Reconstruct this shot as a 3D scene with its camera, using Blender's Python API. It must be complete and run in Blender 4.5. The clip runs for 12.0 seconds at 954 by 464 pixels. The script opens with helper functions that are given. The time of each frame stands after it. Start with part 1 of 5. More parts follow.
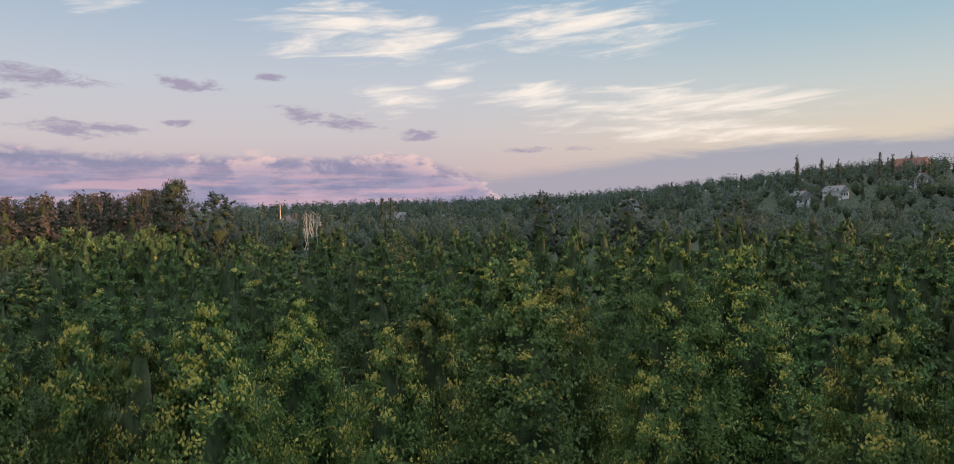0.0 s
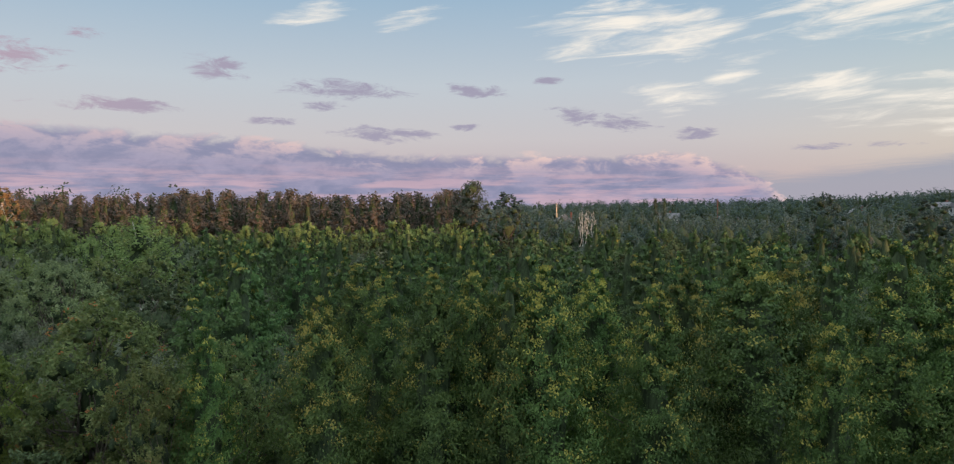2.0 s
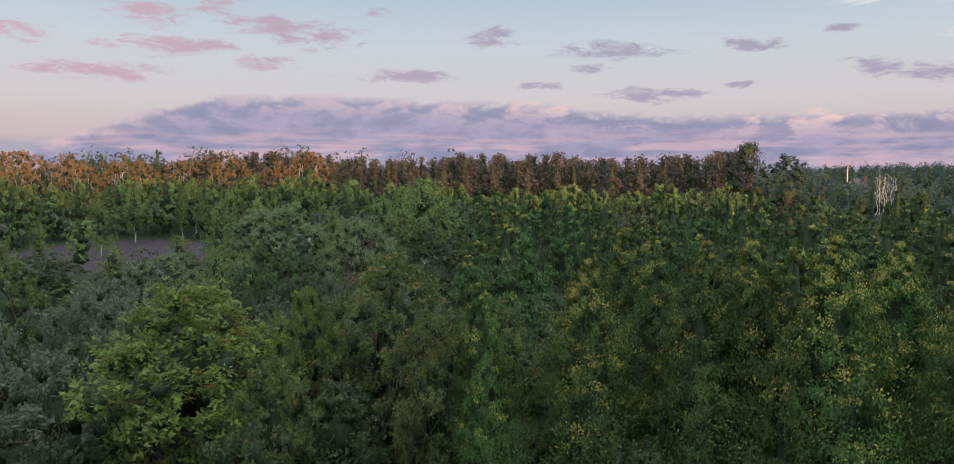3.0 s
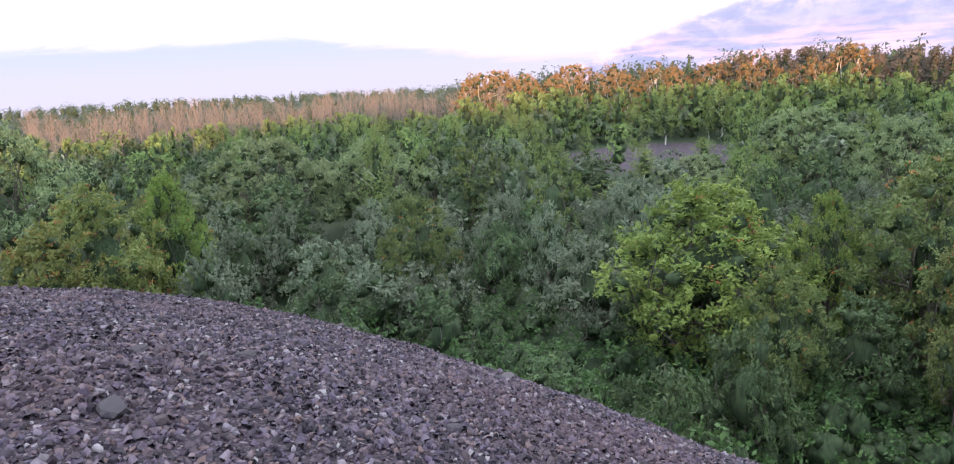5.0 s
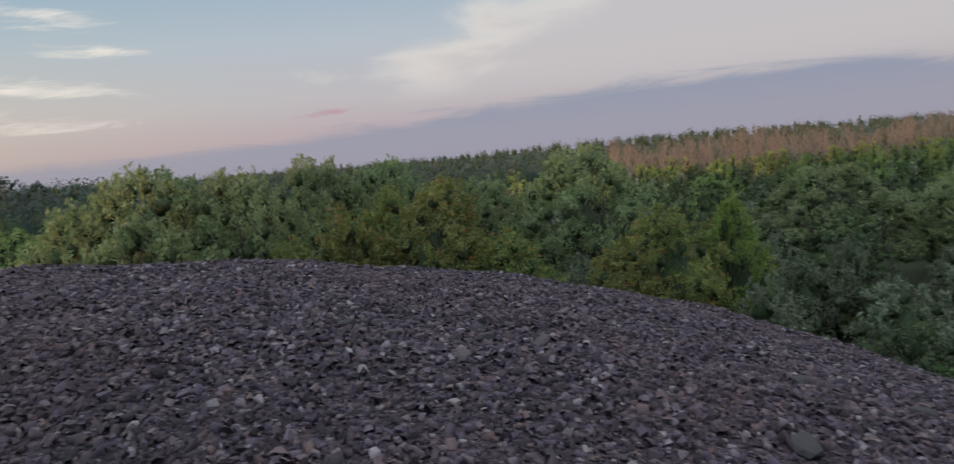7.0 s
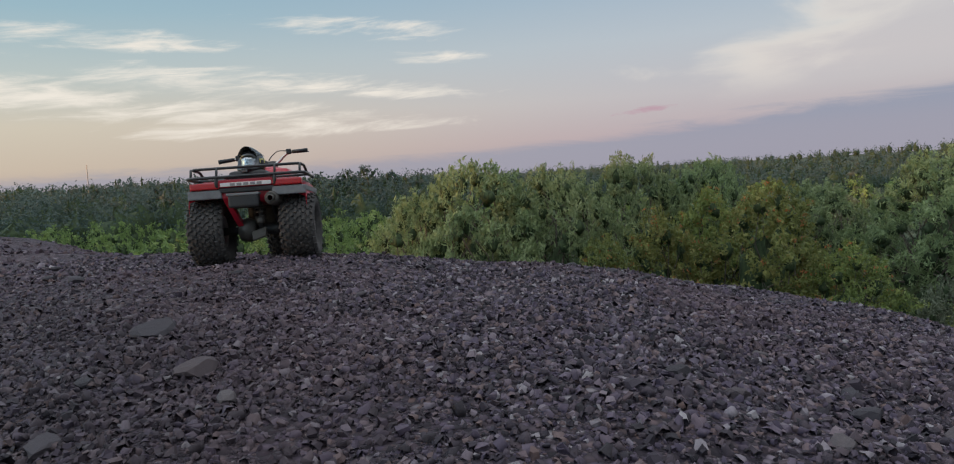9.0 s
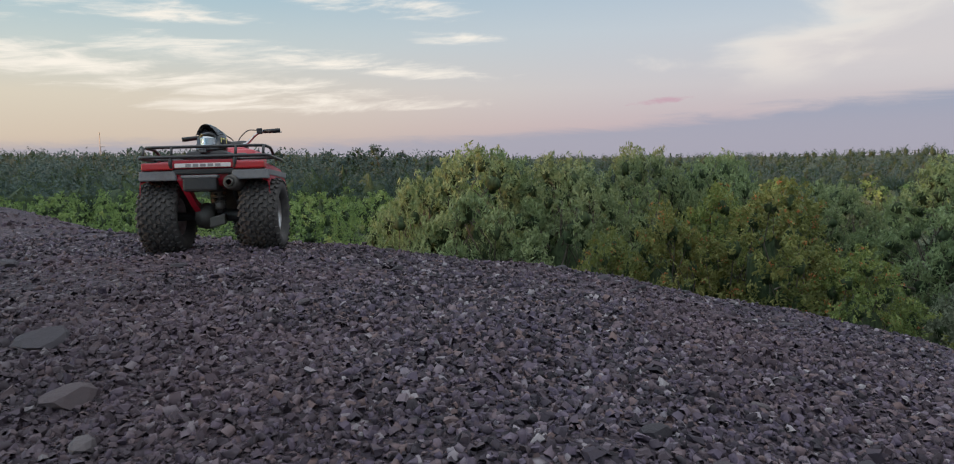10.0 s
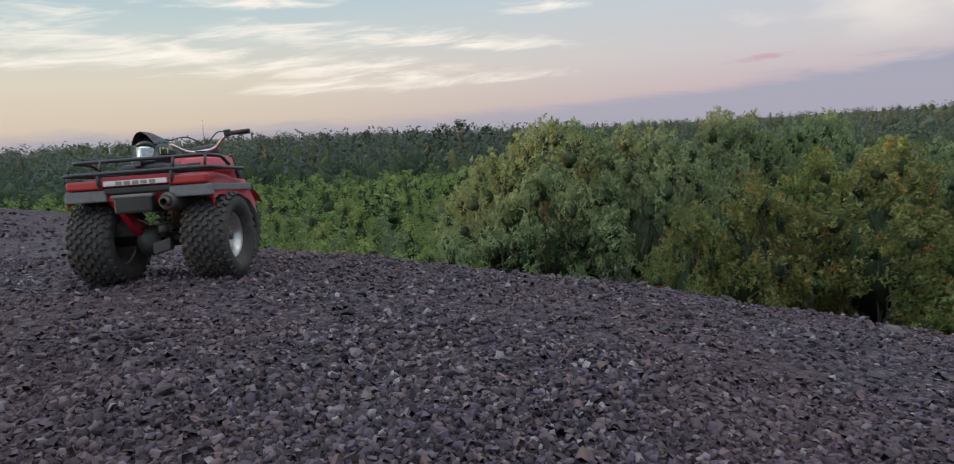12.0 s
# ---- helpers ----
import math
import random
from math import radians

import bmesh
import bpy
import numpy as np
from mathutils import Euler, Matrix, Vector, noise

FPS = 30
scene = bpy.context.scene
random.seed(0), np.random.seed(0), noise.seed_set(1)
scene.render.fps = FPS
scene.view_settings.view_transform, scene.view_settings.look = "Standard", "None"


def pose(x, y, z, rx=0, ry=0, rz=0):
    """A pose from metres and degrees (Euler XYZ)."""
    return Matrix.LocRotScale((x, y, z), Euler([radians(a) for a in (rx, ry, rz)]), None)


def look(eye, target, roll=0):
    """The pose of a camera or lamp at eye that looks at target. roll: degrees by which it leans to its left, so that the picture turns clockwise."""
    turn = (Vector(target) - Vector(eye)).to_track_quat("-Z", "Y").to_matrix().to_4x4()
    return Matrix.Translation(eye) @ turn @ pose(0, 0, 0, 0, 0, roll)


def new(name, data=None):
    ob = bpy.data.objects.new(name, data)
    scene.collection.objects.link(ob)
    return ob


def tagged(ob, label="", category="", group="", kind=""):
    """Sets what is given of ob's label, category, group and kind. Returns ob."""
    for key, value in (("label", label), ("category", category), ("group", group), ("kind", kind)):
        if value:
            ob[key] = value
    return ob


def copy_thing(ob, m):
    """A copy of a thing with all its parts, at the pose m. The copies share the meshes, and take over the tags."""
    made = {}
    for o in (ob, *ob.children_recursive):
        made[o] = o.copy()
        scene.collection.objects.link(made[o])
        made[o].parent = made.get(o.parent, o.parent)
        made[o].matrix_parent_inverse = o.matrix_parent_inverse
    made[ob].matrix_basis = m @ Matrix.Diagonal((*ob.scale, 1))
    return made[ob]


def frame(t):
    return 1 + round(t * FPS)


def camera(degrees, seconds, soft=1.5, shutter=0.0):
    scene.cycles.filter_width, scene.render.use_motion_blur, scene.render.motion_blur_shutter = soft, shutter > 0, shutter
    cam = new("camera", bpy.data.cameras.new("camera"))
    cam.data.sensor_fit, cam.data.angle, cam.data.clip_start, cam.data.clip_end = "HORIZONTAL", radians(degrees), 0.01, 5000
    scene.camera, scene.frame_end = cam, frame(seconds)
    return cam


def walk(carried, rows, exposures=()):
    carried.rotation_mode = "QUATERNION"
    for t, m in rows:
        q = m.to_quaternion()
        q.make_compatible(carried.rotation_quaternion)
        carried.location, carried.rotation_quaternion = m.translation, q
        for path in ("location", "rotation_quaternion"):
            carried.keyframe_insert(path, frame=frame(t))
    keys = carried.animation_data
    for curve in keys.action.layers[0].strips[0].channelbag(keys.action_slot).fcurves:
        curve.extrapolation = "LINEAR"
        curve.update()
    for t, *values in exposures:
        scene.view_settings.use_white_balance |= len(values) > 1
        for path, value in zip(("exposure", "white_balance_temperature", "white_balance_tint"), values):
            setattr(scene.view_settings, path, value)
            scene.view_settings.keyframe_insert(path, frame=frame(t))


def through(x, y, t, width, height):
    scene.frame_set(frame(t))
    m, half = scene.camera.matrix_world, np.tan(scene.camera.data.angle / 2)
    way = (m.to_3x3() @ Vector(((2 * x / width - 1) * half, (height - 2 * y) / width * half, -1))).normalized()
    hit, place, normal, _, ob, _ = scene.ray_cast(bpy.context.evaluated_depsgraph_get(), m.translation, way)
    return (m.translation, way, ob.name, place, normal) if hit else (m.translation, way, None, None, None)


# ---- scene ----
# Dusk over a wooded plain, seen from the top of a heap of broken shale with a parked quad bike.
from collections import namedtuple

LENS = 67.18
cam = camera(LENS, 12.0, 1.1, 0.12)
PATH = [  # seconds, x, y, z, heading, tilt, lean
    (0, -1.302, 7.386, -0.0, 0.0, -2.08, 0.84),
    (0.5, -1.335, 7.376, -0.006, 3.01, -2.27, 0.34),
    (1, -1.342, 7.341, -0.001, 15.31, -2.75, 0.72),
    (1.2, -1.398, 7.003, -0.002, 16.83, -3.10, 0.46),
    (1.5, -0.762, 2.409, -0.003, 19.11, -2.65, 0.08),
    (2, -0.248, -0.161, -0.01, 21.46, -1.92, 0.06),
    (2.5, -0.276, -0.12, 0.001, 34.57, -2.91, 0.74),
    (3, -0.466, -0.09, -0.001, 42.3, -4.86, -0.02),
    (3.5, -0.652, -0.018, -0.02, 47.9, -4.21, 1.4),
    (3.7, -0.71, -0.038, -0.022, 54.76, -3.43, 1.57),
    (5.3, -0.491, 0.36, -0.265, 83.96, -12.87, 4.42),
    (5.5, -0.565, 0.4, -0.285, 79.41, -16.76, 4.91),
    (6, -0.685, 0.386, -0.285, 78.62, -17.67, 2.87),
    (6.5, -0.903, 0.202, -0.241, 101.86, -9.25, 3.82),
    (7, -0.733, -0.402, -0.261, 124.5, -6.02, 4.55),
    (7.5, -0.803, -0.627, -0.28, 141.28, -5.39, 1.77),
    (7.7, -0.809, -0.708, -0.275, 146.04, -5.53, 2.29),
    (9.3, -1.219, -0.953, -0.186, 150.12, -4.41, 2.31),
    (9.5, -1.308, -1.013, -0.175, 150.72, -5.15, 1.23),
    (10, -1.583, -1.275, -0.149, 150.19, -5.85, 0.56),
    (10.5, -1.9, -1.432, -0.094, 151.83, -5.79, 0.62),
    (11, -2.178, -1.593, -0.032, 155.09, -5.8, 1.85),
    (11.5, -2.476, -1.842, -0.044, 151.29, -6.71, -0.68),
    (12, -2.719, -2.013, 0.005, 157.2, -7.87, 3.22),
]
EXPOSURES = [(0.0, 0.1, 6650, 14), (1.0, 0.1, 6650, 13), (1.5, 0.05, 6550, 10), (2.2, 0.1, 6500, 9), (3.0, 0.2, 6550, 10), (3.7, 0.65, 6450, 11), (5.3, 1.45, 6250, 15), (5.7, 1.85, 6250, 15),
             (6.3, 2.55, 6300, 14), (6.6, 1.5, 6400, 11), (7.0, -0.1, 6400, 9), (7.5, -0.85, 6300, 6), (7.7, -0.85, 6300, 6), (9.3, 0.05, 6450, 9), (12.0, 0.15, 6450, 9)]

walk(cam, [(t, pose(x, y, z, 90 + p, r, w)) for t, x, y, z, w, p, r in PATH], EXPOSURES)

# ---------------------------------------------------------------- sky and sun
SUN_AZ, SUN_EL = -100.0, 2.6      # azimuth counted from +y towards -x


def azdir(az, el=0.0):
    a, e = radians(az), radians(el)
    return Vector((-math.sin(a) * math.cos(e), math.cos(a) * math.cos(e), math.sin(e)))


class Nodes:
    """Short hand for building node trees."""

    def __init__(self, tree):
        self.t = tree
        tree.nodes.clear()

    def n(self, kind):
        return self.t.nodes.new(kind)

    def link(self, a, b):
        self.t.links.new(a, b)

    def put(self, v, socket):
        if isinstance(v, bpy.types.NodeSocket):
            self.link(v, socket)
        elif isinstance(v, (tuple, list)) and len(v) == 3 and socket.type == "RGBA":
            socket.default_value = (*v, 1)
        else:
            socket.default_value = v

    def math(self, op, a, b=0.0, c=0.0, clamp=False):
        node = self.n("ShaderNodeMath")
        node.operation, node.use_clamp = op, clamp
        for i, v in enumerate((a, b, c)):
            self.put(v, node.inputs[i])
        return node.outputs[0]

    def step(self, v, lo, hi, a=0.0, b=1.0):
        node = self.n("ShaderNodeMapRange")
        node.interpolation_type = "SMOOTHSTEP"
        for i, w in enumerate((v, lo, hi, a, b)):
            self.put(w, node.inputs[i])
        return node.outputs[0]

    def mix(self, f, a, b, blend="MIX"):
        node = self.n("ShaderNodeMix")
        node.data_type, node.blend_type = "RGBA", blend
        self.put(f, node.inputs[0]), self.put(a, node.inputs[6]), self.put(b, node.inputs[7])
        return node.outputs[2]

    def noise(self, vec, scale, detail=4.0, rough=0.55, distort=0.0):
        node = self.n("ShaderNodeTexNoise")
        if vec is not None:
            self.link(vec, node.inputs["Vector"])
        node.inputs["Scale"].default_value = scale
        node.inputs["Detail"].default_value = detail
        node.inputs["Roughness"].default_value = rough
        node.inputs["Distortion"].default_value = distort
        return node.outputs["Fac"]

    def ramp(self, f, *stops):
        node = self.n("ShaderNodeValToRGB")
        el = node.color_ramp.elements
        while len(el) < len(stops):
            el.new(0.5)
        for e, (p, col) in zip(el, stops):
            e.position, e.color = p, (*col, 1)
        self.link(f, node.inputs[0])
        return node.outputs[0]

    def vec(self, x, y, z=0.0):
        node = self.n("ShaderNodeCombineXYZ")
        for i, v in enumerate((x, y, z)):
            self.put(v, node.inputs[i])
        return node.outputs[0]


def srgb(r, g, b):
    """Linear colour from 0 to 255 values."""
    return tuple((c / 255 / 12.92) if c < 10 else ((c / 255 + 0.055) / 1.055) ** 2.4 for c in (r, g, b))


def build_world():
    world = bpy.data.worlds.new("dusk_sky")
    scene.world = world
    world.use_nodes = True
    k = Nodes(world.node_tree)
    sep = k.n("ShaderNodeSeparateXYZ")
    k.link(k.n("ShaderNodeTexCoord").outputs["Generated"], sep.inputs[0])
    sx, sy, sz = sep.outputs
    el = k.math("MULTIPLY", k.math("ARCSINE", sz), 57.2958)
    # azimuth from -90 to 270, so that its seam lies behind the walk
    az = k.math("ADD", k.math("MULTIPLY", k.math("ARCTAN2", k.math("MULTIPLY", sy, -1.0), k.math("MULTIPLY", sx, -1.0)), 57.2958), 90.0)
    sky = k.n("ShaderNodeTexSky")
    sky.sky_type, sky.sun_disc = "NISHITA", False
    sky.sun_elevation, sky.sun_rotation = radians(SUN_EL), radians(-SUN_AZ)
    sky.altitude, sky.air_density, sky.dust_density, sky.ozone_density = 300, 1.0, 1.5, 1.5
    # clear dusk sky: lavender low down, cream above it, pale blue higher
    e = k.math("DIVIDE", el, 60.0, clamp=True)
    # overhead, out of view, brightness is added to light the wood from above
    high = ((0.55, (0.75, 0.86, 1.0)), (1.0, (1.85, 1.95, 2.05)))
    clear = k.ramp(e, (0.0, srgb(172, 160, 178)), (0.04, srgb(200, 182, 188)), (0.09, srgb(206, 200, 204)),
                   (0.16, srgb(197, 205, 214)), (0.27, srgb(160, 187, 210)), *high)
    warm = k.ramp(e, (0.0, srgb(192, 172, 172)), (0.03, srgb(215, 198, 180)), (0.08, srgb(222, 211, 193)),
                  (0.14, srgb(200, 210, 208)), (0.21, srgb(166, 196, 209)), (0.30, srgb(142, 180, 206)), *high)
    side = k.math("MAXIMUM", k.step(az, 130.0, 185.0), k.step(az, 12.0, -32.0))
    col = k.mix(side, clear, warm)
    dim = k.mix(1.0, sky.outputs[0], (0.09, 0.09, 0.09), "MULTIPLY")
    col = k.mix(0.12, col, dim)

    def cover(sx_, sy_, scale, detail, rough, seed, distort=0.0):
        return k.noise(k.vec(k.math("DIVIDE", az, sx_), k.math("DIVIDE", el, sy_), seed), scale, detail, rough, distort)

    def box(a0, a1, b0, b1, fa, fb):
        """A soft window in azimuth and elevation."""
        m = k.math("MULTIPLY", k.step(az, a0 - fa, a0 + fa), k.step(az, a1 + fa, a1 - fa))
        return k.math("MULTIPLY", m, k.math("MULTIPLY", k.step(el, b0 - fb, b0 + fb), k.step(el, b1 + fb, b1 - fb)))

    def field(spots):
        """The nearness to the closest of some clouds (azimuth, elevation, half width, half height, slope): 1 at a heart, 0 at a rim."""
        best = None
        for a0, e0, ha, he, slope in spots:
            da = k.math("SUBTRACT", az, a0)
            u = k.math("DIVIDE", da, ha)
            v = k.math("DIVIDE", k.math("SUBTRACT", k.math("SUBTRACT", el, e0), k.math("MULTIPLY", da, slope)), he)
            f = k.math("SUBTRACT", 1.0, k.math("ADD", k.math("MULTIPLY", u, u), k.math("MULTIPLY", v, v)))
            best = f if best is None else k.math("MAXIMUM", best, f)
        return k.math("MAXIMUM", best, -1.5)

    # cirrus: bright streaks towards both ends of the sunset side
    fibre = k.math("ADD", el, k.math("MULTIPLY", az, 0.07))
    streak = k.noise(k.vec(k.math("DIVIDE", az, 13.0), k.math("DIVIDE", fibre, 1.9), 3.0), 2.0, 8.0, 0.62, 0.5)
    wide = field([(-6, 8.6, 8, 1.0, 0.02), (-16, 7.6, 12, 1.5, 0.05), (-16, 5.6, 12, 1.3, 0.09), (6.3, 8.3, 4, 1.2, -0.02), (2, 10.0, 2.2, 0.9, -0.2), (9, 13.2, 9, 2.4, 0.06),
                  (-8, 13.6, 9, 2.2, 0.05), (27, 14.6, 3, 0.8, -0.25), (34, 14.8, 3.5, 0.8, -0.2), (160, 7.4, 12, 0.9, 0.09), (171, 7.8, 9, 1.3, 0.06), (168, 5.6, 12, 1.0, 0.03)])
    more = field([(164, 4.2, 13, 0.7, 0.0), (184, 7.0, 12, 1.6, 0.03), (158, 11.6, 9, 0.8, 0.08), (176, 10.6, 10, 0.9, 0.05), (196, 8.5, 14, 2.5, 0.0), (152, 9.3, 5, 0.5, 0.05)])
    m = k.math("ADD", k.math("MULTIPLY", k.math("MAXIMUM", wide, more), 0.8), k.math("MULTIPLY", k.math("SUBTRACT", streak, 0.5), 4.2))
    m = k.step(m, -0.05, 1.5)
    col = k.mix(k.math("MULTIPLY", m, 0.92), col, srgb(247, 238, 226))
    # the great pale cloud
    veil = cover(16.0, 6.0, 1.6, 6.0, 0.55, 11.0, 0.5)
    edge = k.math("ADD", k.math("SUBTRACT", k.math("MULTIPLY", k.math("SUBTRACT", 132.5, az), 0.1), k.math("MULTIPLY", k.math("MAXIMUM", k.math("SUBTRACT", el, 8.4), -0.3), 0.26)), k.math("MULTIPLY", k.math("SUBTRACT", veil, 0.5), 2.4))
    m = k.math("MULTIPLY", k.step(edge, -0.1, 0.7), box(84, 150, 5.6, 24, 9, 1.6))
    col = k.mix(k.math("MULTIPLY", m, 0.72), col, k.mix(k.step(edge, 0.2, 1.3), srgb(242, 232, 220), srgb(208, 200, 200)))
    # low lavender band, its top rising and falling along the horizon
    n0 = k.math("MULTIPLY", k.math("SUBTRACT", cover(16.0, 2.2, 2.0, 7.0, 0.66, 21.0, 0.9), 0.5), 2.3)
    top = k.math("ADD", k.math("ADD", k.step(az, 158.0, 104.0, 0.0, 3.4), k.step(az, 4.0, -26.0, 1.4, 3.6)), n0)
    top = k.math("SUBTRACT", top, k.step(az, 98.0, 76.0, 0.0, 2.6))
    m = k.math("MULTIPLY", k.step(k.math("SUBTRACT", top, el), -0.5, 0.7), 0.75)
    col = k.mix(m, col, k.mix(k.step(el, 0.0, 5.0), srgb(161, 161, 175), srgb(135, 149, 173)))
    # cumulus bank, mauve with pink lit heads
    heads = cover(7.0, 3.4, 2.4, 8.0, 0.62, 31.0, 0.3)
    big = cover(26.0, 6.0, 2.0, 3.0, 0.5, 37.0)
    crest = k.math("ADD", k.step(az, -3.0, 7.0, 2.2, 4.2), k.step(az, 18.0, 48.0, 0.0, 1.5))
    top = k.math("ADD", k.math("ADD", crest, k.math("MULTIPLY", k.math("SUBTRACT", heads, 0.5), 2.8)), k.math("MULTIPLY", k.math("SUBTRACT", big, 0.5), 1.6))
    span = k.math("MULTIPLY", k.step(k.math("ADD", az, k.math("MULTIPLY", k.math("SUBTRACT", heads, 0.5), 5.0)), -2.6, 0.4), k.step(az, 82.0, 60.0))
    depth = k.math("SUBTRACT", k.math("MULTIPLY", top, span), el)
    body = k.step(depth, -0.1, 0.7)
    lit = k.math("MULTIPLY", k.step(depth, 2.2, 0.2), k.step(heads, 0.46, 0.62))
    low = k.math("MULTIPLY", k.step(cover(15.0, 1.6, 2.2, 6.0, 0.58, 43.0), 0.44, 0.62), k.step(el, 4.0, 1.6))
    tone = k.mix(k.step(heads, 0.35, 0.65), srgb(128, 132, 163), srgb(158, 153, 180))
    tone = k.mix(k.math("MULTIPLY", low, 0.65), tone, srgb(214, 176, 186))
    tone = k.mix(k.math("MULTIPLY", lit, k.step(az, 60.0, 20.0, 0.45, 1.0)), tone, srgb(232, 200, 192))
    col = k.mix(k.math("MULTIPLY", body, 0.88), col, tone)
    # small mauve puffs
    puff = cover(5.0, 1.5, 2.2, 8.0, 0.68, 57.0, 0.5)
    near = field([(41.1, 10.4, 2.6, 0.9, 0.05), (56.4, 10.4, 5.4, 1.3, 0.08), (66.4, 11.0, 3.0, 1.1, 0.0), (65.0, 9.0, 5.5, 0.8, -0.03), (61.5, 12.0, 2.0, 0.8, 0.0), (58.5, 8.0, 2.3, 0.7, 0.05),
                  (32.3, 9.2, 5.0, 0.7, 0.02), (28.7, 5.8, 3.6, 0.7, 0.03), (33.8, 7.8, 2.2, 0.4, -0.03), (21.7, 9.2, 2.8, 0.5, 0.06), (13.6, 7.2, 2.0, 0.8, 0.2), (9.9, 6.6, 2.4, 0.7, 0.12)])
    rest = field([(4.6, 5.6, 1.8, 0.5, 0.0), (37.2, 6.6, 2.0, 0.35, 0.0), (-4.0, 4.4, 2.2, 0.28, -0.03), (-8.2, 4.4, 1.8, 0.28, 0.02), (50.0, 12.0, 1.6, 0.4, 0.0), (70.0, 7.0, 5.0, 0.7, 0.0),
                  (78.0, 9.5, 6.0, 1.0, 0.05), (100.5, 10.6, 5.0, 1.1, -0.05), (136.5, 4.2, 2.6, 0.25, -0.05), (48.0, 7.3, 5.0, 0.6, 0.0), (22.0, 6.4, 1.6, 0.3, 0.0), (16.0, 9.9, 1.3, 0.3, 0.0)])
    m = k.step(k.math("ADD", k.math("MAXIMUM", near, rest), k.math("MULTIPLY", k.math("SUBTRACT", puff, 0.49), 6.0)), 0.0, 1.4)
    shade = k.mix(k.step(az, 30.0, 80.0), srgb(156, 150, 172), srgb(192, 160, 172))
    col = k.mix(k.math("MULTIPLY", m, 0.9), col, shade)
    # bright sky round the low sun
    sd = azdir(SUN_AZ, 10.0)
    toward = k.math("ADD", k.math("ADD", k.math("MULTIPLY", sx, sd.x), k.math("MULTIPLY", sy, sd.y)), k.math("MULTIPLY", sz, sd.z))
    glow = k.mix(1.0, sky.outputs[0], k.vec(0.22, 0.31, 0.44), "MULTIPLY")
    col = k.mix(k.step(toward, 0.45, 0.95), col, k.mix(1.0, col, glow, "ADD"))
    # ground side of the sky sphere
    col = k.mix(k.step(el, -0.2, -3.0), col, (0.03, 0.035, 0.03))
    back = k.n("ShaderNodeBackground")
    k.link(col, back.inputs[0])
    back.inputs[1].default_value = 1.0
    k.link(back.outputs[0], k.n("ShaderNodeOutputWorld").inputs[0])


build_world()
sun = new("sun", bpy.data.lights.new("sun", "SUN"))
sun.data.energy, sun.data.angle, sun.data.color = 4.8, radians(0.6), (1.0, 0.50, 0.25)
sun.matrix_world = look(azdir(SUN_AZ, SUN_EL) * 200, (0, 0, 0))

# ---------------------------------------------------------------- materials


def material(name):
    m = bpy.data.materials.new(name)
    m.use_nodes = True
    return m, Nodes(m.node_tree)


def finish(k, colour, rough=0.7, bump=None, strength=0.3, distance=0.02, metal=0.0, spec=0.3, coat=0.0):
    p = k.n("ShaderNodeBsdfPrincipled")
    k.put(colour, p.inputs["Base Color"]), k.put(rough, p.inputs["Roughness"])
    k.put(metal, p.inputs["Metallic"]), k.put(spec, p.inputs["Specular IOR Level"]), k.put(coat, p.inputs["Coat Weight"])
    if bump is not None:
        b = k.n("ShaderNodeBump")
        b.inputs["Strength"].default_value, b.inputs["Distance"].default_value = strength, distance
        k.link(bump, b.inputs["Height"]), k.link(b.outputs[0], p.inputs["Normal"])
    k.link(p.outputs[0], k.n("ShaderNodeOutputMaterial").inputs[0])
    return p


def coords(k, which="Object"):
    return k.n("ShaderNodeTexCoord").outputs[which]


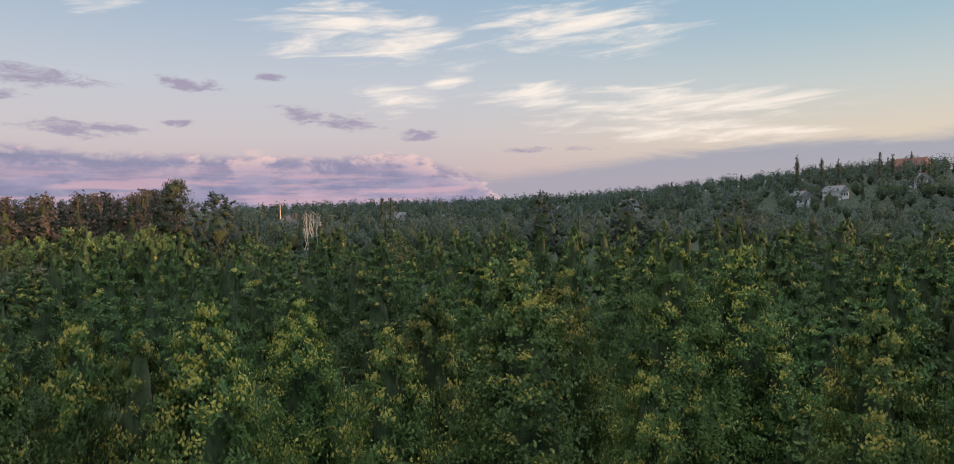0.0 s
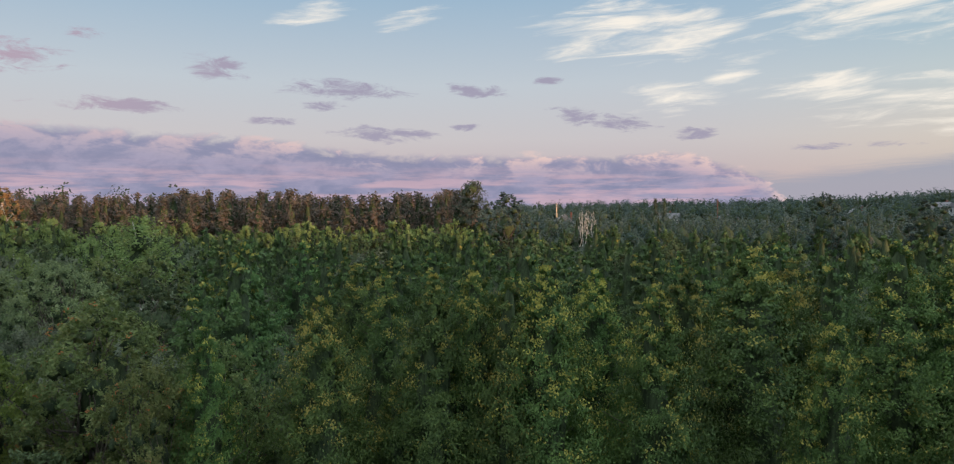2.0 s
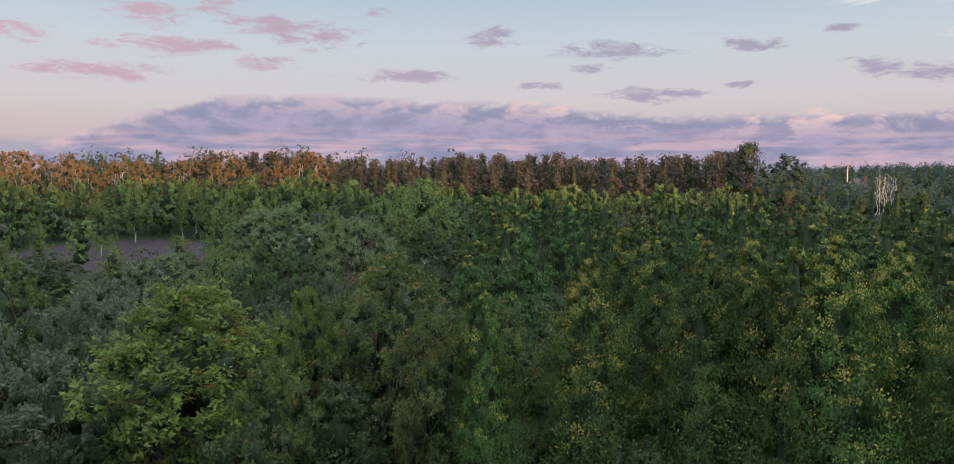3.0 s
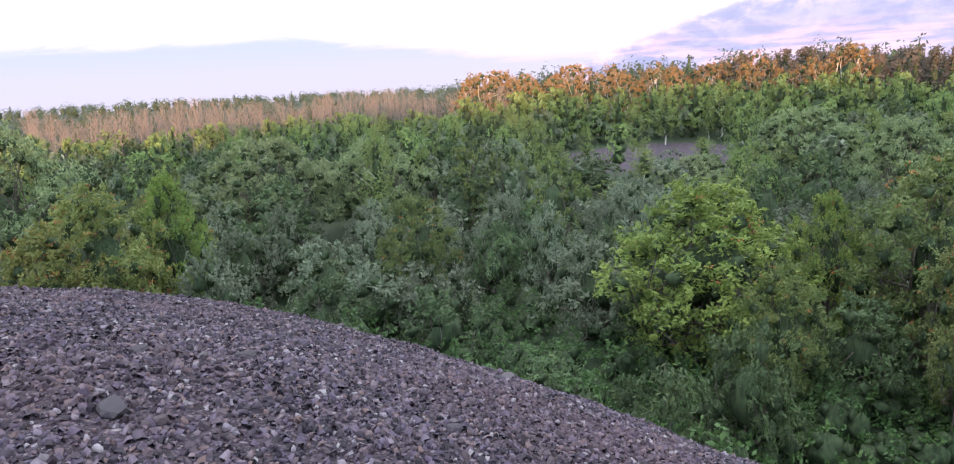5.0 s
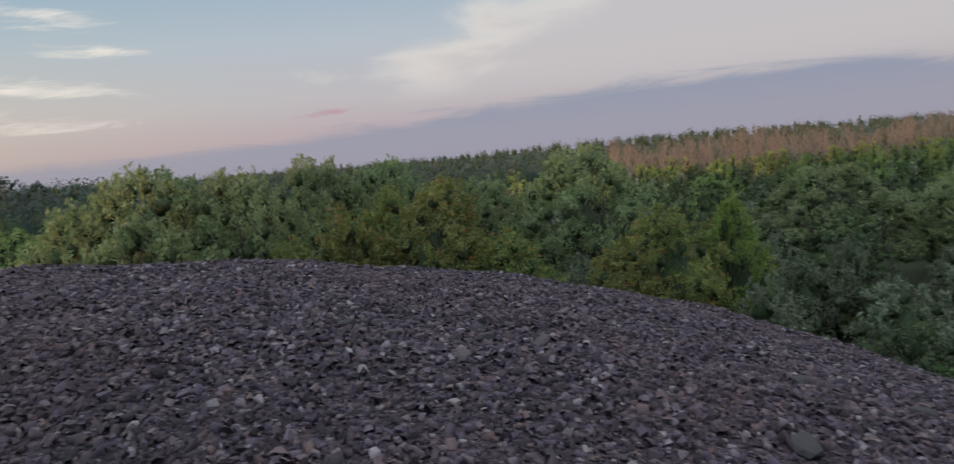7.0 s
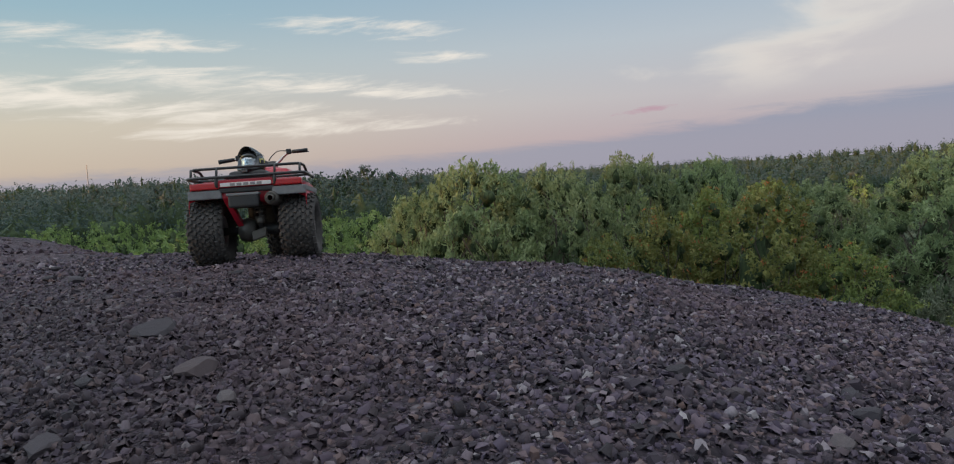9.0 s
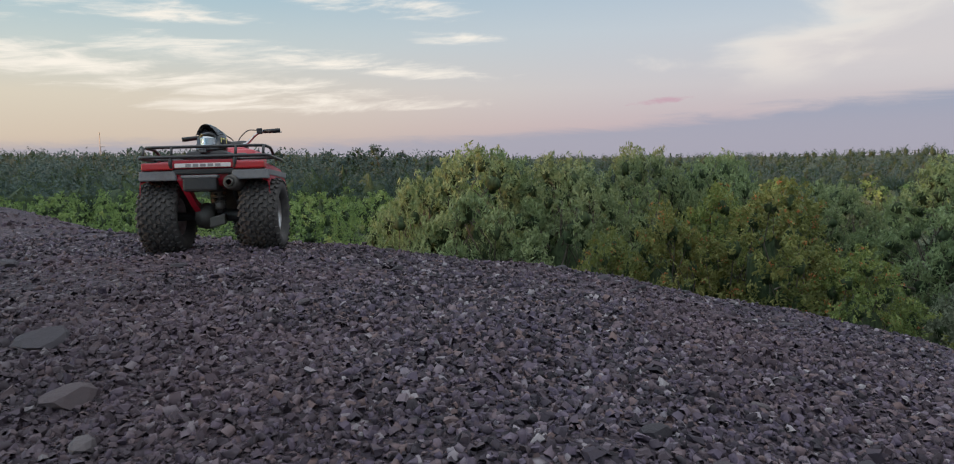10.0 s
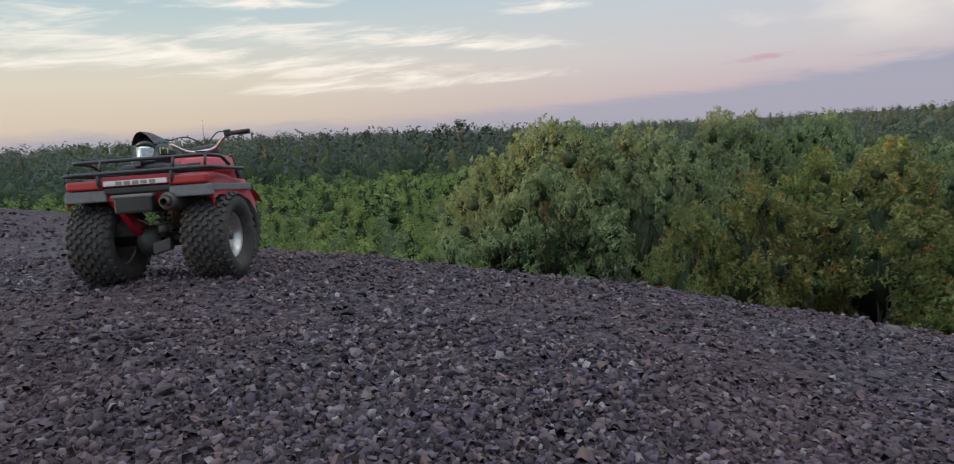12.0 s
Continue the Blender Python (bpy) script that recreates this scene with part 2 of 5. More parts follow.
def leaf_mat(name, dark, mid, light, through=0.35, vary=0.3):
    """Foliage: each leaf its own tone, each plant its own shift, drifts of colour across the wood."""
    m, k = material(name)
    geo, info = k.n("ShaderNodeNewGeometry"), k.n("ShaderNodeObjectInfo")
    wide, fine = k.noise(geo.outputs["Position"], 0.35, 2.0), k.noise(geo.outputs["Position"], 2.4, 3.0, 0.6)
    f = k.math("ADD", k.math("MULTIPLY", geo.outputs["Random Per Island"], 0.22), k.math("MULTIPLY", k.step(wide, 0.3, 0.7), 0.25))
    f = k.math("ADD", f, k.math("MULTIPLY", k.step(fine, 0.35, 0.68), 0.42), clamp=True)
    grain = k.noise(geo.outputs["Position"], 11.0, 4.0, 0.75)
    f = k.math("ADD", f, k.math("MULTIPLY", k.math("SUBTRACT", grain, 0.5), 0.7), clamp=True)
    col = k.ramp(f, (0.0, dark), (0.5, mid), (1.0, light))
    hsv = k.n("ShaderNodeHueSaturation")
    k.link(col, hsv.inputs["Color"])
    hsv.inputs["Saturation"].default_value = 0.97
    k.link(k.math("ADD", 0.485, k.math("MULTIPLY", info.outputs["Random"], 0.03)), hsv.inputs["Hue"])
    k.link(k.math("ADD", 1.0 - vary / 2, k.math("MULTIPLY", info.outputs["Random"], vary)), hsv.inputs["Value"])
    p = k.n("ShaderNodeBsdfPrincipled")
    k.link(hsv.outputs[0], p.inputs["Base Color"])
    p.inputs["Roughness"].default_value, p.inputs["Specular IOR Level"].default_value = 0.6, 0.25
    bump = k.n("ShaderNodeBump")
    bump.inputs["Strength"].default_value, bump.inputs["Distance"].default_value = 0.35, 0.05
    k.link(grain, bump.inputs["Height"]), k.link(bump.outputs[0], p.inputs["Normal"])
    tr = k.n("ShaderNodeBsdfTranslucent")
    k.link(hsv.outputs[0], tr.inputs[0])
    mx = k.n("ShaderNodeMixShader")
    mx.inputs[0].default_value = through
    k.link(p.outputs[0], mx.inputs[1]), k.link(tr.outputs[0], mx.inputs[2])
    k.link(mx.outputs[0], k.n("ShaderNodeOutputMaterial").inputs[0])
    return m


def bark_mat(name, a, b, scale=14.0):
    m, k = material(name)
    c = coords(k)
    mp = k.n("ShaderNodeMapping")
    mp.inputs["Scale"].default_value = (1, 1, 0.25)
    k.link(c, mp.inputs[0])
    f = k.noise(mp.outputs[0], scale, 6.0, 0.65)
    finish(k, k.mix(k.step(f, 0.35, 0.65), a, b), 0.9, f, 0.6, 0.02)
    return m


MAT = {
    "cedar": leaf_mat("cedar_foliage", (0.026, 0.056, 0.014), (0.078, 0.134, 0.032), (0.15, 0.22, 0.05), 0.18, 0.35),
    "cedar_tip": leaf_mat("cedar_yellow_tips", (0.18, 0.185, 0.036), (0.31, 0.285, 0.056), (0.45, 0.38, 0.085), 0.25),
    "cedar_far": leaf_mat("cedar_foliage_green", (0.028, 0.062, 0.019), (0.072, 0.13, 0.036), (0.138, 0.205, 0.054), 0.15, 0.6),
    "rowan": leaf_mat("rowan_leaves", (0.072, 0.111, 0.034), (0.132, 0.174, 0.051), (0.230, 0.212, 0.072)),
    "rowan_bright": leaf_mat("rowan_bright_leaves", (0.087, 0.140, 0.030), (0.187, 0.247, 0.049), (0.279, 0.319, 0.072)),
    "rowan_gold": leaf_mat("rowan_turning_leaves", (0.100, 0.131, 0.038), (0.180, 0.201, 0.053), (0.294, 0.255, 0.076)),
    "willow": leaf_mat("willow_leaves", (0.110, 0.145, 0.064), (0.198, 0.244, 0.106), (0.304, 0.345, 0.179)),
    "shrub": leaf_mat("grey_shrub_leaves", (0.090, 0.113, 0.071), (0.154, 0.179, 0.113), (0.219, 0.241, 0.163), vary=0.5),
    "shrub_green": leaf_mat("green_shrub_leaves", (0.043, 0.071, 0.030), (0.082, 0.118, 0.046), (0.131, 0.165, 0.066), vary=0.5),
    # darker green than the shrubs: shade under the trees is put into it
    "undergrowth": leaf_mat("undergrowth_leaves_shade_tint", (0.028, 0.060, 0.018), (0.066, 0.118, 0.034), (0.125, 0.190, 0.055), vary=0.5),
    "birch": leaf_mat("young_birch_leaves", (0.092, 0.14, 0.044), (0.17, 0.228, 0.066), (0.26, 0.302, 0.096)),
    # both pine colours hold the low sun's red, painted into the needles
    "pine": leaf_mat("pine_needles", (0.042, 0.066, 0.052), (0.085, 0.098, 0.068), (0.150, 0.125, 0.085)),
    "pine_belt": leaf_mat("pine_needles_painted_sun", (0.050, 0.062, 0.048), (0.125, 0.105, 0.075), (0.25, 0.155, 0.105)),
    # blue of the distance haze is mixed into these leaves
    "wood": leaf_mat("far_wood_leaves_haze_tint", (0.042, 0.07, 0.062), (0.072, 0.106, 0.092), (0.115, 0.148, 0.122)),
    # autumn orange, deepened with the low sun's colour painted into the leaves
    "autumn": leaf_mat("turning_aspen_leaves_sun_tint", (0.15, 0.105, 0.042), (0.29, 0.18, 0.066), (0.41, 0.25, 0.088)),
    "twig": bark_mat("bare_pinkish_twigs", (0.14, 0.115, 0.10), (0.21, 0.175, 0.155)),
    "bark": bark_mat("grey_brown_bark", (0.07, 0.055, 0.042), (0.16, 0.135, 0.11)),
    # dark core colour that paints the shade between leaves and boughs
    "inner": bark_mat("painted_inner_shade", (0.022, 0.036, 0.015), (0.056, 0.080, 0.034), 9.0),
    "white_bark": bark_mat("pale_birch_bark", (0.30, 0.28, 0.25), (0.62, 0.60, 0.55), 6.0),
}

# ---------------------------------------------------------------- mesh helpers
Shape = namedtuple("Shape", "v f m")     # vertices, faces (quads, or triangles with the last index repeated), material slot per face


def mesh_from(name, shape, mats, smooth=False):
    """A mesh from arrays; faces are quads, or triangles where the last two corners are one."""
    v, f, mi = shape
    me = bpy.data.meshes.new(name)
    tri = f[:, 3] == f[:, 2]
    counts = np.where(tri, 3, 4)
    keep = np.ones(f.shape, bool)
    keep[tri, 3] = False
    loops = f[keep]
    me.vertices.add(len(v))
    me.vertices.foreach_set("co", np.ascontiguousarray(v, np.float32).ravel())
    me.loops.add(len(loops))
    me.loops.foreach_set("vertex_index", loops.astype(np.int32))
    me.polygons.add(len(f))
    me.polygons.foreach_set("loop_start", np.concatenate([[0], np.cumsum(counts)[:-1]]).astype(np.int32))
    me.polygons.foreach_set("material_index", mi.astype(np.int32))
    me.polygons.foreach_set("use_smooth", np.full(len(f), smooth))
    me.update(calc_edges=True)
    for m in mats:
        me.materials.append(m)
    # a slot past the given materials is the crown's painted inner shade
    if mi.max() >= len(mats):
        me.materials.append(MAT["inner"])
    return me


def join(shapes):
    vs, fs, ms, n = [], [], [], 0
    for s in shapes:
        vs.append(s.v), fs.append(s.f + n), ms.append(s.m)
        n += len(s.v)
    return Shape(np.concatenate(vs), np.concatenate(fs), np.concatenate(ms))


def unit(a):
    return a / np.maximum(np.linalg.norm(a, axis=-1, keepdims=True), 1e-9)


def leaves(rng, at, out, length, width, slot=0, rise=0.6, wild=0.3):
    """A lozenge-shaped leaf or spray at each place, lying roughly along the crown's surface and pointing upwards."""
    n = len(at)
    nor = unit(unit(out) + wild * rng.normal(size=(n, 3)))
    t = np.array([0, 0, rise]) + 0.6 * rng.normal(size=(n, 3)) + 0.4 * unit(out)
    u = unit(t - (t * nor).sum(1, keepdims=True) * nor * 0.8)
    w = unit(np.cross(nor, u))
    s = rng.uniform(0.6, 1.35, (n, 1))
    a, b = u * length * s / 2, w * width * s / 2
    v = np.stack([at - a, at - b, at + a, at + b], 1).reshape(-1, 3)
    return Shape(v, np.arange(4 * n).reshape(-1, 4), np.full(n, slot))


def mound_of_leaves(rng, c, rx, rz, rings=5, sides=8, slot=0):
    """The closed, uneven inner mass of a clump of foliage, coloured dark as painted shade."""
    t = np.linspace(0.02, np.pi - 0.02, rings)
    a = np.linspace(0, 2 * np.pi, sides, endpoint=False)
    q = np.stack([np.sin(t)[:, None] * np.cos(a), np.sin(t)[:, None] * np.sin(a), np.cos(t)[:, None] + 0 * a], -1)
    q = q * rng.uniform(0.5, 1.35, (rings, sides, 1)) * np.array([rx, rx, rz])
    v = (q + np.asarray(c)).reshape(-1, 3)
    i, j = np.meshgrid(np.arange(rings - 1), np.arange(sides), indexing="ij")
    k = (j + 1) % sides
    f = np.stack([i * sides + j, (i + 1) * sides + j, (i + 1) * sides + k, i * sides + k], -1).reshape(-1, 4)
    return Shape(v, f, np.full(len(f), slot))


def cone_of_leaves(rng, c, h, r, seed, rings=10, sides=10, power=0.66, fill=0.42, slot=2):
    """The closed, uneven inner mass of a cedar, coloured dark as painted shade."""
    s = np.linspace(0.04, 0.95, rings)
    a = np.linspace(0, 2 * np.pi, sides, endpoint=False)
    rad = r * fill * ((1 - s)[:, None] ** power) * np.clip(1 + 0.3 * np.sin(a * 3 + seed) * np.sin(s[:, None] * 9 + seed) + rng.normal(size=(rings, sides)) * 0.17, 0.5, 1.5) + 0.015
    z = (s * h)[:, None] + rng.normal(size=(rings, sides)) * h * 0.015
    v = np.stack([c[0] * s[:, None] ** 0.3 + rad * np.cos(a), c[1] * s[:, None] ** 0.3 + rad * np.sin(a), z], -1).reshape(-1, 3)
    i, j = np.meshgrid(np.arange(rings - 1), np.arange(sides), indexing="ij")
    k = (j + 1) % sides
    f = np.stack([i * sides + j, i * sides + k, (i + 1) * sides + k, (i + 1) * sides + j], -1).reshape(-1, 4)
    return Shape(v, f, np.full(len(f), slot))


def tube(points, radii, sides=6, slot=0):
    """A tapered limb along the points."""
    p, r = np.asarray(points, float), np.asarray(radii, float)
    t = unit(np.gradient(p, axis=0))
    ref = np.where(np.abs(t[:, 2:3]) > 0.9, np.array([[1.0, 0, 0]]), np.array([[0, 0, 1.0]]))
    a = unit(np.cross(t, ref))
    b = np.cross(t, a)
    ang = np.linspace(0, 2 * np.pi, sides, endpoint=False)
    ring = p[:, None] + r[:, None, None] * (np.cos(ang)[None, :, None] * a[:, None] + np.sin(ang)[None, :, None] * b[:, None])
    v = ring.reshape(-1, 3)
    f = []
    for i in range(len(p) - 1):
        for j in range(sides):
            k = (j + 1) % sides
            f.append((i * sides + j, i * sides + k, (i + 1) * sides + k, (i + 1) * sides + j))
    return Shape(v, np.array(f), np.full(len(f), slot))


def limb(rng, start, end, r0, r1, steps=5, bend=0.08):
    s = np.linspace(0, 1, steps)[:, None]
    p = np.asarray(start) * (1 - s) + np.asarray(end) * s
    span = np.linalg.norm(np.asarray(end) - np.asarray(start))
    p[1:-1] += rng.normal(size=(steps - 2, 3)) * bend * span * 0.5
    return tube(p, r0 + (r1 - r0) * s[:, 0] ** 0.8, 5 if steps > 5 else 4)


# ---------------------------------------------------------------- the kinds of plants (unit: metres, standing at the origin)


def cedar_shape(seed, h=6.5, r=1.8, n=2600, size=0.2, tips=0.3, leaders=2):
    """A white cedar: ragged cone of upswept sprays, yellowed with seed at the tips of some boughs."""
    rng = np.random.default_rng(seed)
    wood = [limb(rng, (0, 0, 0), (rng.normal() * 0.1, rng.normal() * 0.1, h * 0.97), 0.11, 0.015, 8, 0.03)]
    green = []
    tops = [(np.zeros(2), h, r)]
    for i in range(leaders):
        a = rng.uniform(0, 6.28)
        tops.append((np.array([math.cos(a), math.sin(a)]) * r * rng.uniform(0.35, 0.6), h * rng.uniform(0.4, 0.68), r * rng.uniform(0.45, 0.65)))
    share = np.array([t[1] * t[2] for t in tops])
    share = share / share.sum()
    k = 70 if n > 9000 else 36 if n > 1000 else 14
    for (c, th, tr), q in zip(tops, share):
        m = int(n * q / k)
        s = 1 - 0.9 * rng.uniform(0.0, 1.0, m) ** 0.8      # rather more boughs low down, where the cone is wide
        a = rng.uniform(0, 2 * np.pi, m)
        wob = 1 + 0.3 * np.sin(a * 3 + seed) * np.sin(s * 9 + seed) + rng.normal(size=m) * 0.2
        rad = tr * (1 - s) ** 0.78 * np.clip(wob, 0.45, 1.45) + 0.03
        end = np.stack([c[0] + rad * np.cos(a), c[1] + rad * np.sin(a), s * th + 0.15 * rad + rng.uniform(-0.05, 0.2, m)], 1)
        root = np.stack([c[0] * s ** 0.3, c[1] * s ** 0.3, s * th - 0.3 * rad], 1)
        f = rng.uniform(0.74, 1.14, (m, k, 1))
        puffs = rng.normal(size=(m, k, 3)) * np.array([0.14, 0.14, 0.14]) * (0.25 + rad[:, None, None] * 0.45)
        at = root[:, None] * (1 - f) + end[:, None] * f + puffs
        out = np.repeat(unit(np.stack([np.cos(a), np.sin(a), np.full(m, 0.35)], 1))[:, None], k, 1)
        bough = rng.uniform(size=m) < tips * (0.08 + 1.1 * s * s)
        yellow = ((f[:, :, 0] > 0.92) & (puffs[:, :, 2] > -0.02) & bough[:, None]).reshape(-1)
        at, out = at.reshape(-1, 3), out.reshape(-1, 3)
        green.append(leaves(rng, at[~yellow], out[~yellow], size, size * 0.48, 0, 1.1))
        green.append(leaves(rng, at[yellow], out[yellow], size * 0.9, size * 0.48, 1, 1.1))
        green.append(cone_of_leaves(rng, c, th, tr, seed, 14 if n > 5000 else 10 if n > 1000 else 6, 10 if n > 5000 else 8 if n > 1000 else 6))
        for j in range(0, m, max(1, m // 8)):
            wood.append(limb(rng, root[j], end[j], 0.025, 0.006, 3))
    return join(wood), join([g for g in green if len(g.v)])


def lobes_shape(seed, h, w, n, size, lobes=14, low=0.3, stems=3, slim=0.45, round_top=0.5, berries=0, flat=1.0, rise=0.6):
    """A broad-leaved tree or bush: forking stems that carry many ragged clumps of leaves."""
    rng = np.random.default_rng(seed)
    wood, green = [], []
    clumps = []
    for i in range(lobes):
        z = low + (1 - low) * (i + 0.7) / lobes
        width = w / 2 * math.sin(math.pi * min(0.97, max(0.1, (z - low * 0.6) / (1.12 - low * 0.6)))) ** round_top
        a = i * 2.4 + rng.uniform(-0.5, 0.5)
        rad = w * rng.uniform(0.6, 1.0) * 0.62 / math.sqrt(lobes) * (1.2 - 0.4 * z) + w * 0.03
        d = max(0, width - rad * 0.6) * rng.uniform(0.55, 1.05) * (1 - 0.6 * max(0, z - 0.75) / 0.25)
        c = np.array([d * math.cos(a), d * math.sin(a), h * z - rad * 0.6])
        clumps.append((c, rad))
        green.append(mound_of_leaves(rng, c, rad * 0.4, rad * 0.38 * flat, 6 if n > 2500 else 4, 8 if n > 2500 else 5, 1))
        base = np.array([math.cos(a) * 0.12, math.sin(a) * 0.12, h * 0.12]) * (i % max(1, stems) * 0.6 + 0.4)
        wood.append(limb(rng, base, c, 0.02 + 0.008 * h, 0.012, 5, 0.18))
        if n > 2500:
            wood.append(limb(rng, c, c + unit(rng.normal(size=3) + np.array([0, 0, 0.6])) * rad * 1.15, 0.012, 0.004, 3))
    # the body of the crown behind the clumps
    mid = low + (1 - low) * 0.45
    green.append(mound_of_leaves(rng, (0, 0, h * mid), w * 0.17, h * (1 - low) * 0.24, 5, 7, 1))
    # leafy plumes that spring from the outside of the clumps
    cs, rs = np.array([c for c, _ in clumps]), np.array([r for _, r in clumps])
    k = 22 if n > 2500 else 12
    m = max(6, n // k)
    pick = rng.choice(lobes, m * 5, p=rs ** 2 / (rs ** 2).sum())
    q = unit(rng.normal(size=(m * 5, 3)))
    q[:, 2] = np.where(q[:, 2] < -0.4, -q[:, 2], q[:, 2])
    root = cs[pick] + q * rs[pick, None] * rng.uniform(0.35, 0.85, (m * 5, 1)) * np.array([1.0, 1.0, flat])
    inside = np.zeros(m * 5, int)
    for c, r in clumps:
        inside += ((root - c) ** 2).sum(1) < (0.74 * r) ** 2
    show = np.flatnonzero(inside <= 1 + (rng.uniform(size=m * 5) < 0.15))[:m]
    root, q, span = root[show], q[show], rs[pick[show], None] * rng.uniform(0.45, 1.0, (len(show), 1))
    m = len(show)
    way = unit(q + np.array([0, 0, rise * 0.7]) + 0.35 * rng.normal(size=(m, 3)))
    along = rng.uniform(0, 1, (m, k, 1)) ** 0.75
    thick = span[:, None] * (0.26 if n > 2500 else 0.2) * (1.15 - 0.85 * along)
    at = (root[:, None] + way[:, None] * span[:, None] * along * (1.1 if n > 2500 else 0.75) + rng.normal(size=(m, k, 3)) * thick - np.array([0, 0, 0.12]) * span[:, None] * along ** 2).reshape(-1, 3)
    q = np.repeat(way, k, 0)
    side = unit(rng.normal(size=q.shape) * 0.55 + unit(at - np.array([0, 0, h * 0.3])) * 0.7 + q * 0.3 + np.array([0, 0, 0.35]))
    green.append(leaves(rng, at, side, size, size * slim, 0, rise * 0.5, 0.35))
    if n > 2500:
        for j in range(0, m, max(1, m // 60)):
            wood.append(limb(rng, root[j] - way[j] * span[j] * 0.3, root[j] + way[j] * span[j] * 0.8, 0.010, 0.003, 3))
    for i in range(stems):
        a = i * 2.1 + seed
        foot_at = np.array([math.cos(a), math.sin(a), 0]) * 0.1 * min(1, stems - 1)
        wood.append(limb(rng, foot_at, foot_at * 3 + np.array([0, 0, h * (0.45 + 0.1 * i / max(1, stems))]), 0.03 + 0.008 * h, 0.03, 6, 0.08))
    fruit_shape = None
    if berries:
        high = np.flatnonzero(q[:, 2] > -0.1)
        sel = rng.choice(high, min(len(high), berries), replace=False)
        k = 6
        spots = (at[sel][:, None] + q[sel][:, None] * 0.05 + rng.normal(size=(len(sel), k, 3)) * np.array([0.06, 0.06, 0.03])).reshape(-1, 3)
        o = np.array([[1, 0, 0], [0, 1, 0], [-1, 0, 0], [0, -1, 0], [0, 0, 1], [0, 0, -1]]) * 0.025
        v = (spots[:, None] + o).reshape(-1, 3)
        t = np.array([[0, 1, 4, 4], [1, 2, 4, 4], [2, 3, 4, 4], [3, 0, 4, 4], [1, 0, 5, 5], [2, 1, 5, 5], [3, 2, 5, 5], [0, 3, 5, 5]])
        f = (t[None] + 6 * np.arange(len(spots))[:, None, None]).reshape(-1, 4)
        fruit_shape = Shape(v, f, np.zeros(len(f), int))
    return join(wood), join(green), fruit_shape


def slim_shape(seed, h, w, n, size):
    """A young birch or poplar: thin pale stem, narrow spindle of leaves on steep twigs."""
    rng = np.random.default_rng(seed)
    wood = [limb(rng, (0, 0, 0), (rng.normal() * 0.12, rng.normal() * 0.12, h * 0.96), 0.05 + 0.004 * h, 0.012, 8, 0.03)]
    m = max(8, n // 16)
    s = rng.uniform(0.16, 0.98, m)
    a = rng.uniform(0, 2 * np.pi, m)
    rad = w / 2 * np.sin(np.pi * np.clip(s * 0.86 + 0.12, 0, 1)) ** 0.8 * rng.uniform(0.6, 1.2, m)
    end = np.stack([rad * np.cos(a), rad * np.sin(a), s * h + rad * 0.5], 1)
    root = np.stack([np.zeros(m), np.zeros(m), s * h - rad * 0.5], 1)
    f = rng.uniform(0.5, 1.1, (m, 16, 1))
    at = (root[:, None] * (1 - f) + end[:, None] * f + rng.normal(size=(m, 16, 3)) * 0.1 * (0.5 + w * 0.25)).reshape(-1, 3)
    out = np.repeat(np.stack([np.cos(a), np.sin(a), np.full(m, 0.4)], 1), 16, 0)
    for j in range(0, m, max(1, m // 12)):
        wood.append(limb(rng, root[j], end[j], 0.015, 0.004, 3))
    core = [mound_of_leaves(rng, (0, 0, h * z), w * 0.2 * g, h * 0.12, 4, 5, 1) for z, g in ((0.34, 0.9), (0.52, 1.0), (0.7, 0.75), (0.85, 0.4))]
    return join(wood), join([leaves(rng, at, out, size, size * 0.55, 0)] + core)


def pine_shape(seed, h, w, n, size):
    """A tall pine: bare lower trunk, tiers of tufted boughs, blunt uneven top."""
    rng = np.random.default_rng(seed)
    wood = [limb(rng, (0, 0, 0), (0, 0, h * 0.97), 0.2, 0.04, 7, 0.01)]
    m = max(10, n // 14)
    s = 0.3 + 0.7 * rng.uniform(0, 1, m) ** 0.8
    a = rng.uniform(0, 2 * np.pi, m)
    rad = w / 2 * (np.sin(np.pi * np.clip((s - 0.2) / 0.86, 0, 1)) ** 0.6) * rng.uniform(0.5, 1.15, m)
    end = np.stack([rad * np.cos(a), rad * np.sin(a), s * h + rng.uniform(-0.1, 0.35, m)], 1)
    root = np.stack([np.zeros(m), np.zeros(m), s * h - 0.25 * rad], 1)
    f = rng.uniform(0.5, 1.05, (m, 14, 1))
    at = (root[:, None] * (1 - f) + end[:, None] * f + rng.normal(size=(m, 14, 3)) * np.array([0.28, 0.28, 0.16]) * w * 0.22).reshape(-1, 3)
    out = np.repeat(np.stack([np.cos(a) * 0.6, np.sin(a) * 0.6, np.full(m, 0.8)], 1), 14, 0)
    for j in range(0, m, max(1, m // 12)):
        wood.append(limb(rng, root[j], end[j], 0.05, 0.015, 3))
    core = [mound_of_leaves(rng, end[j] * 0.55 + root[j] * 0.45, w * 0.2, h * 0.06, 4, 5, 1) for j in rng.choice(m, min(m, 9), replace=False)]
    return join(wood), join([leaves(rng, at, out, size, size * 0.4, 0)] + core)


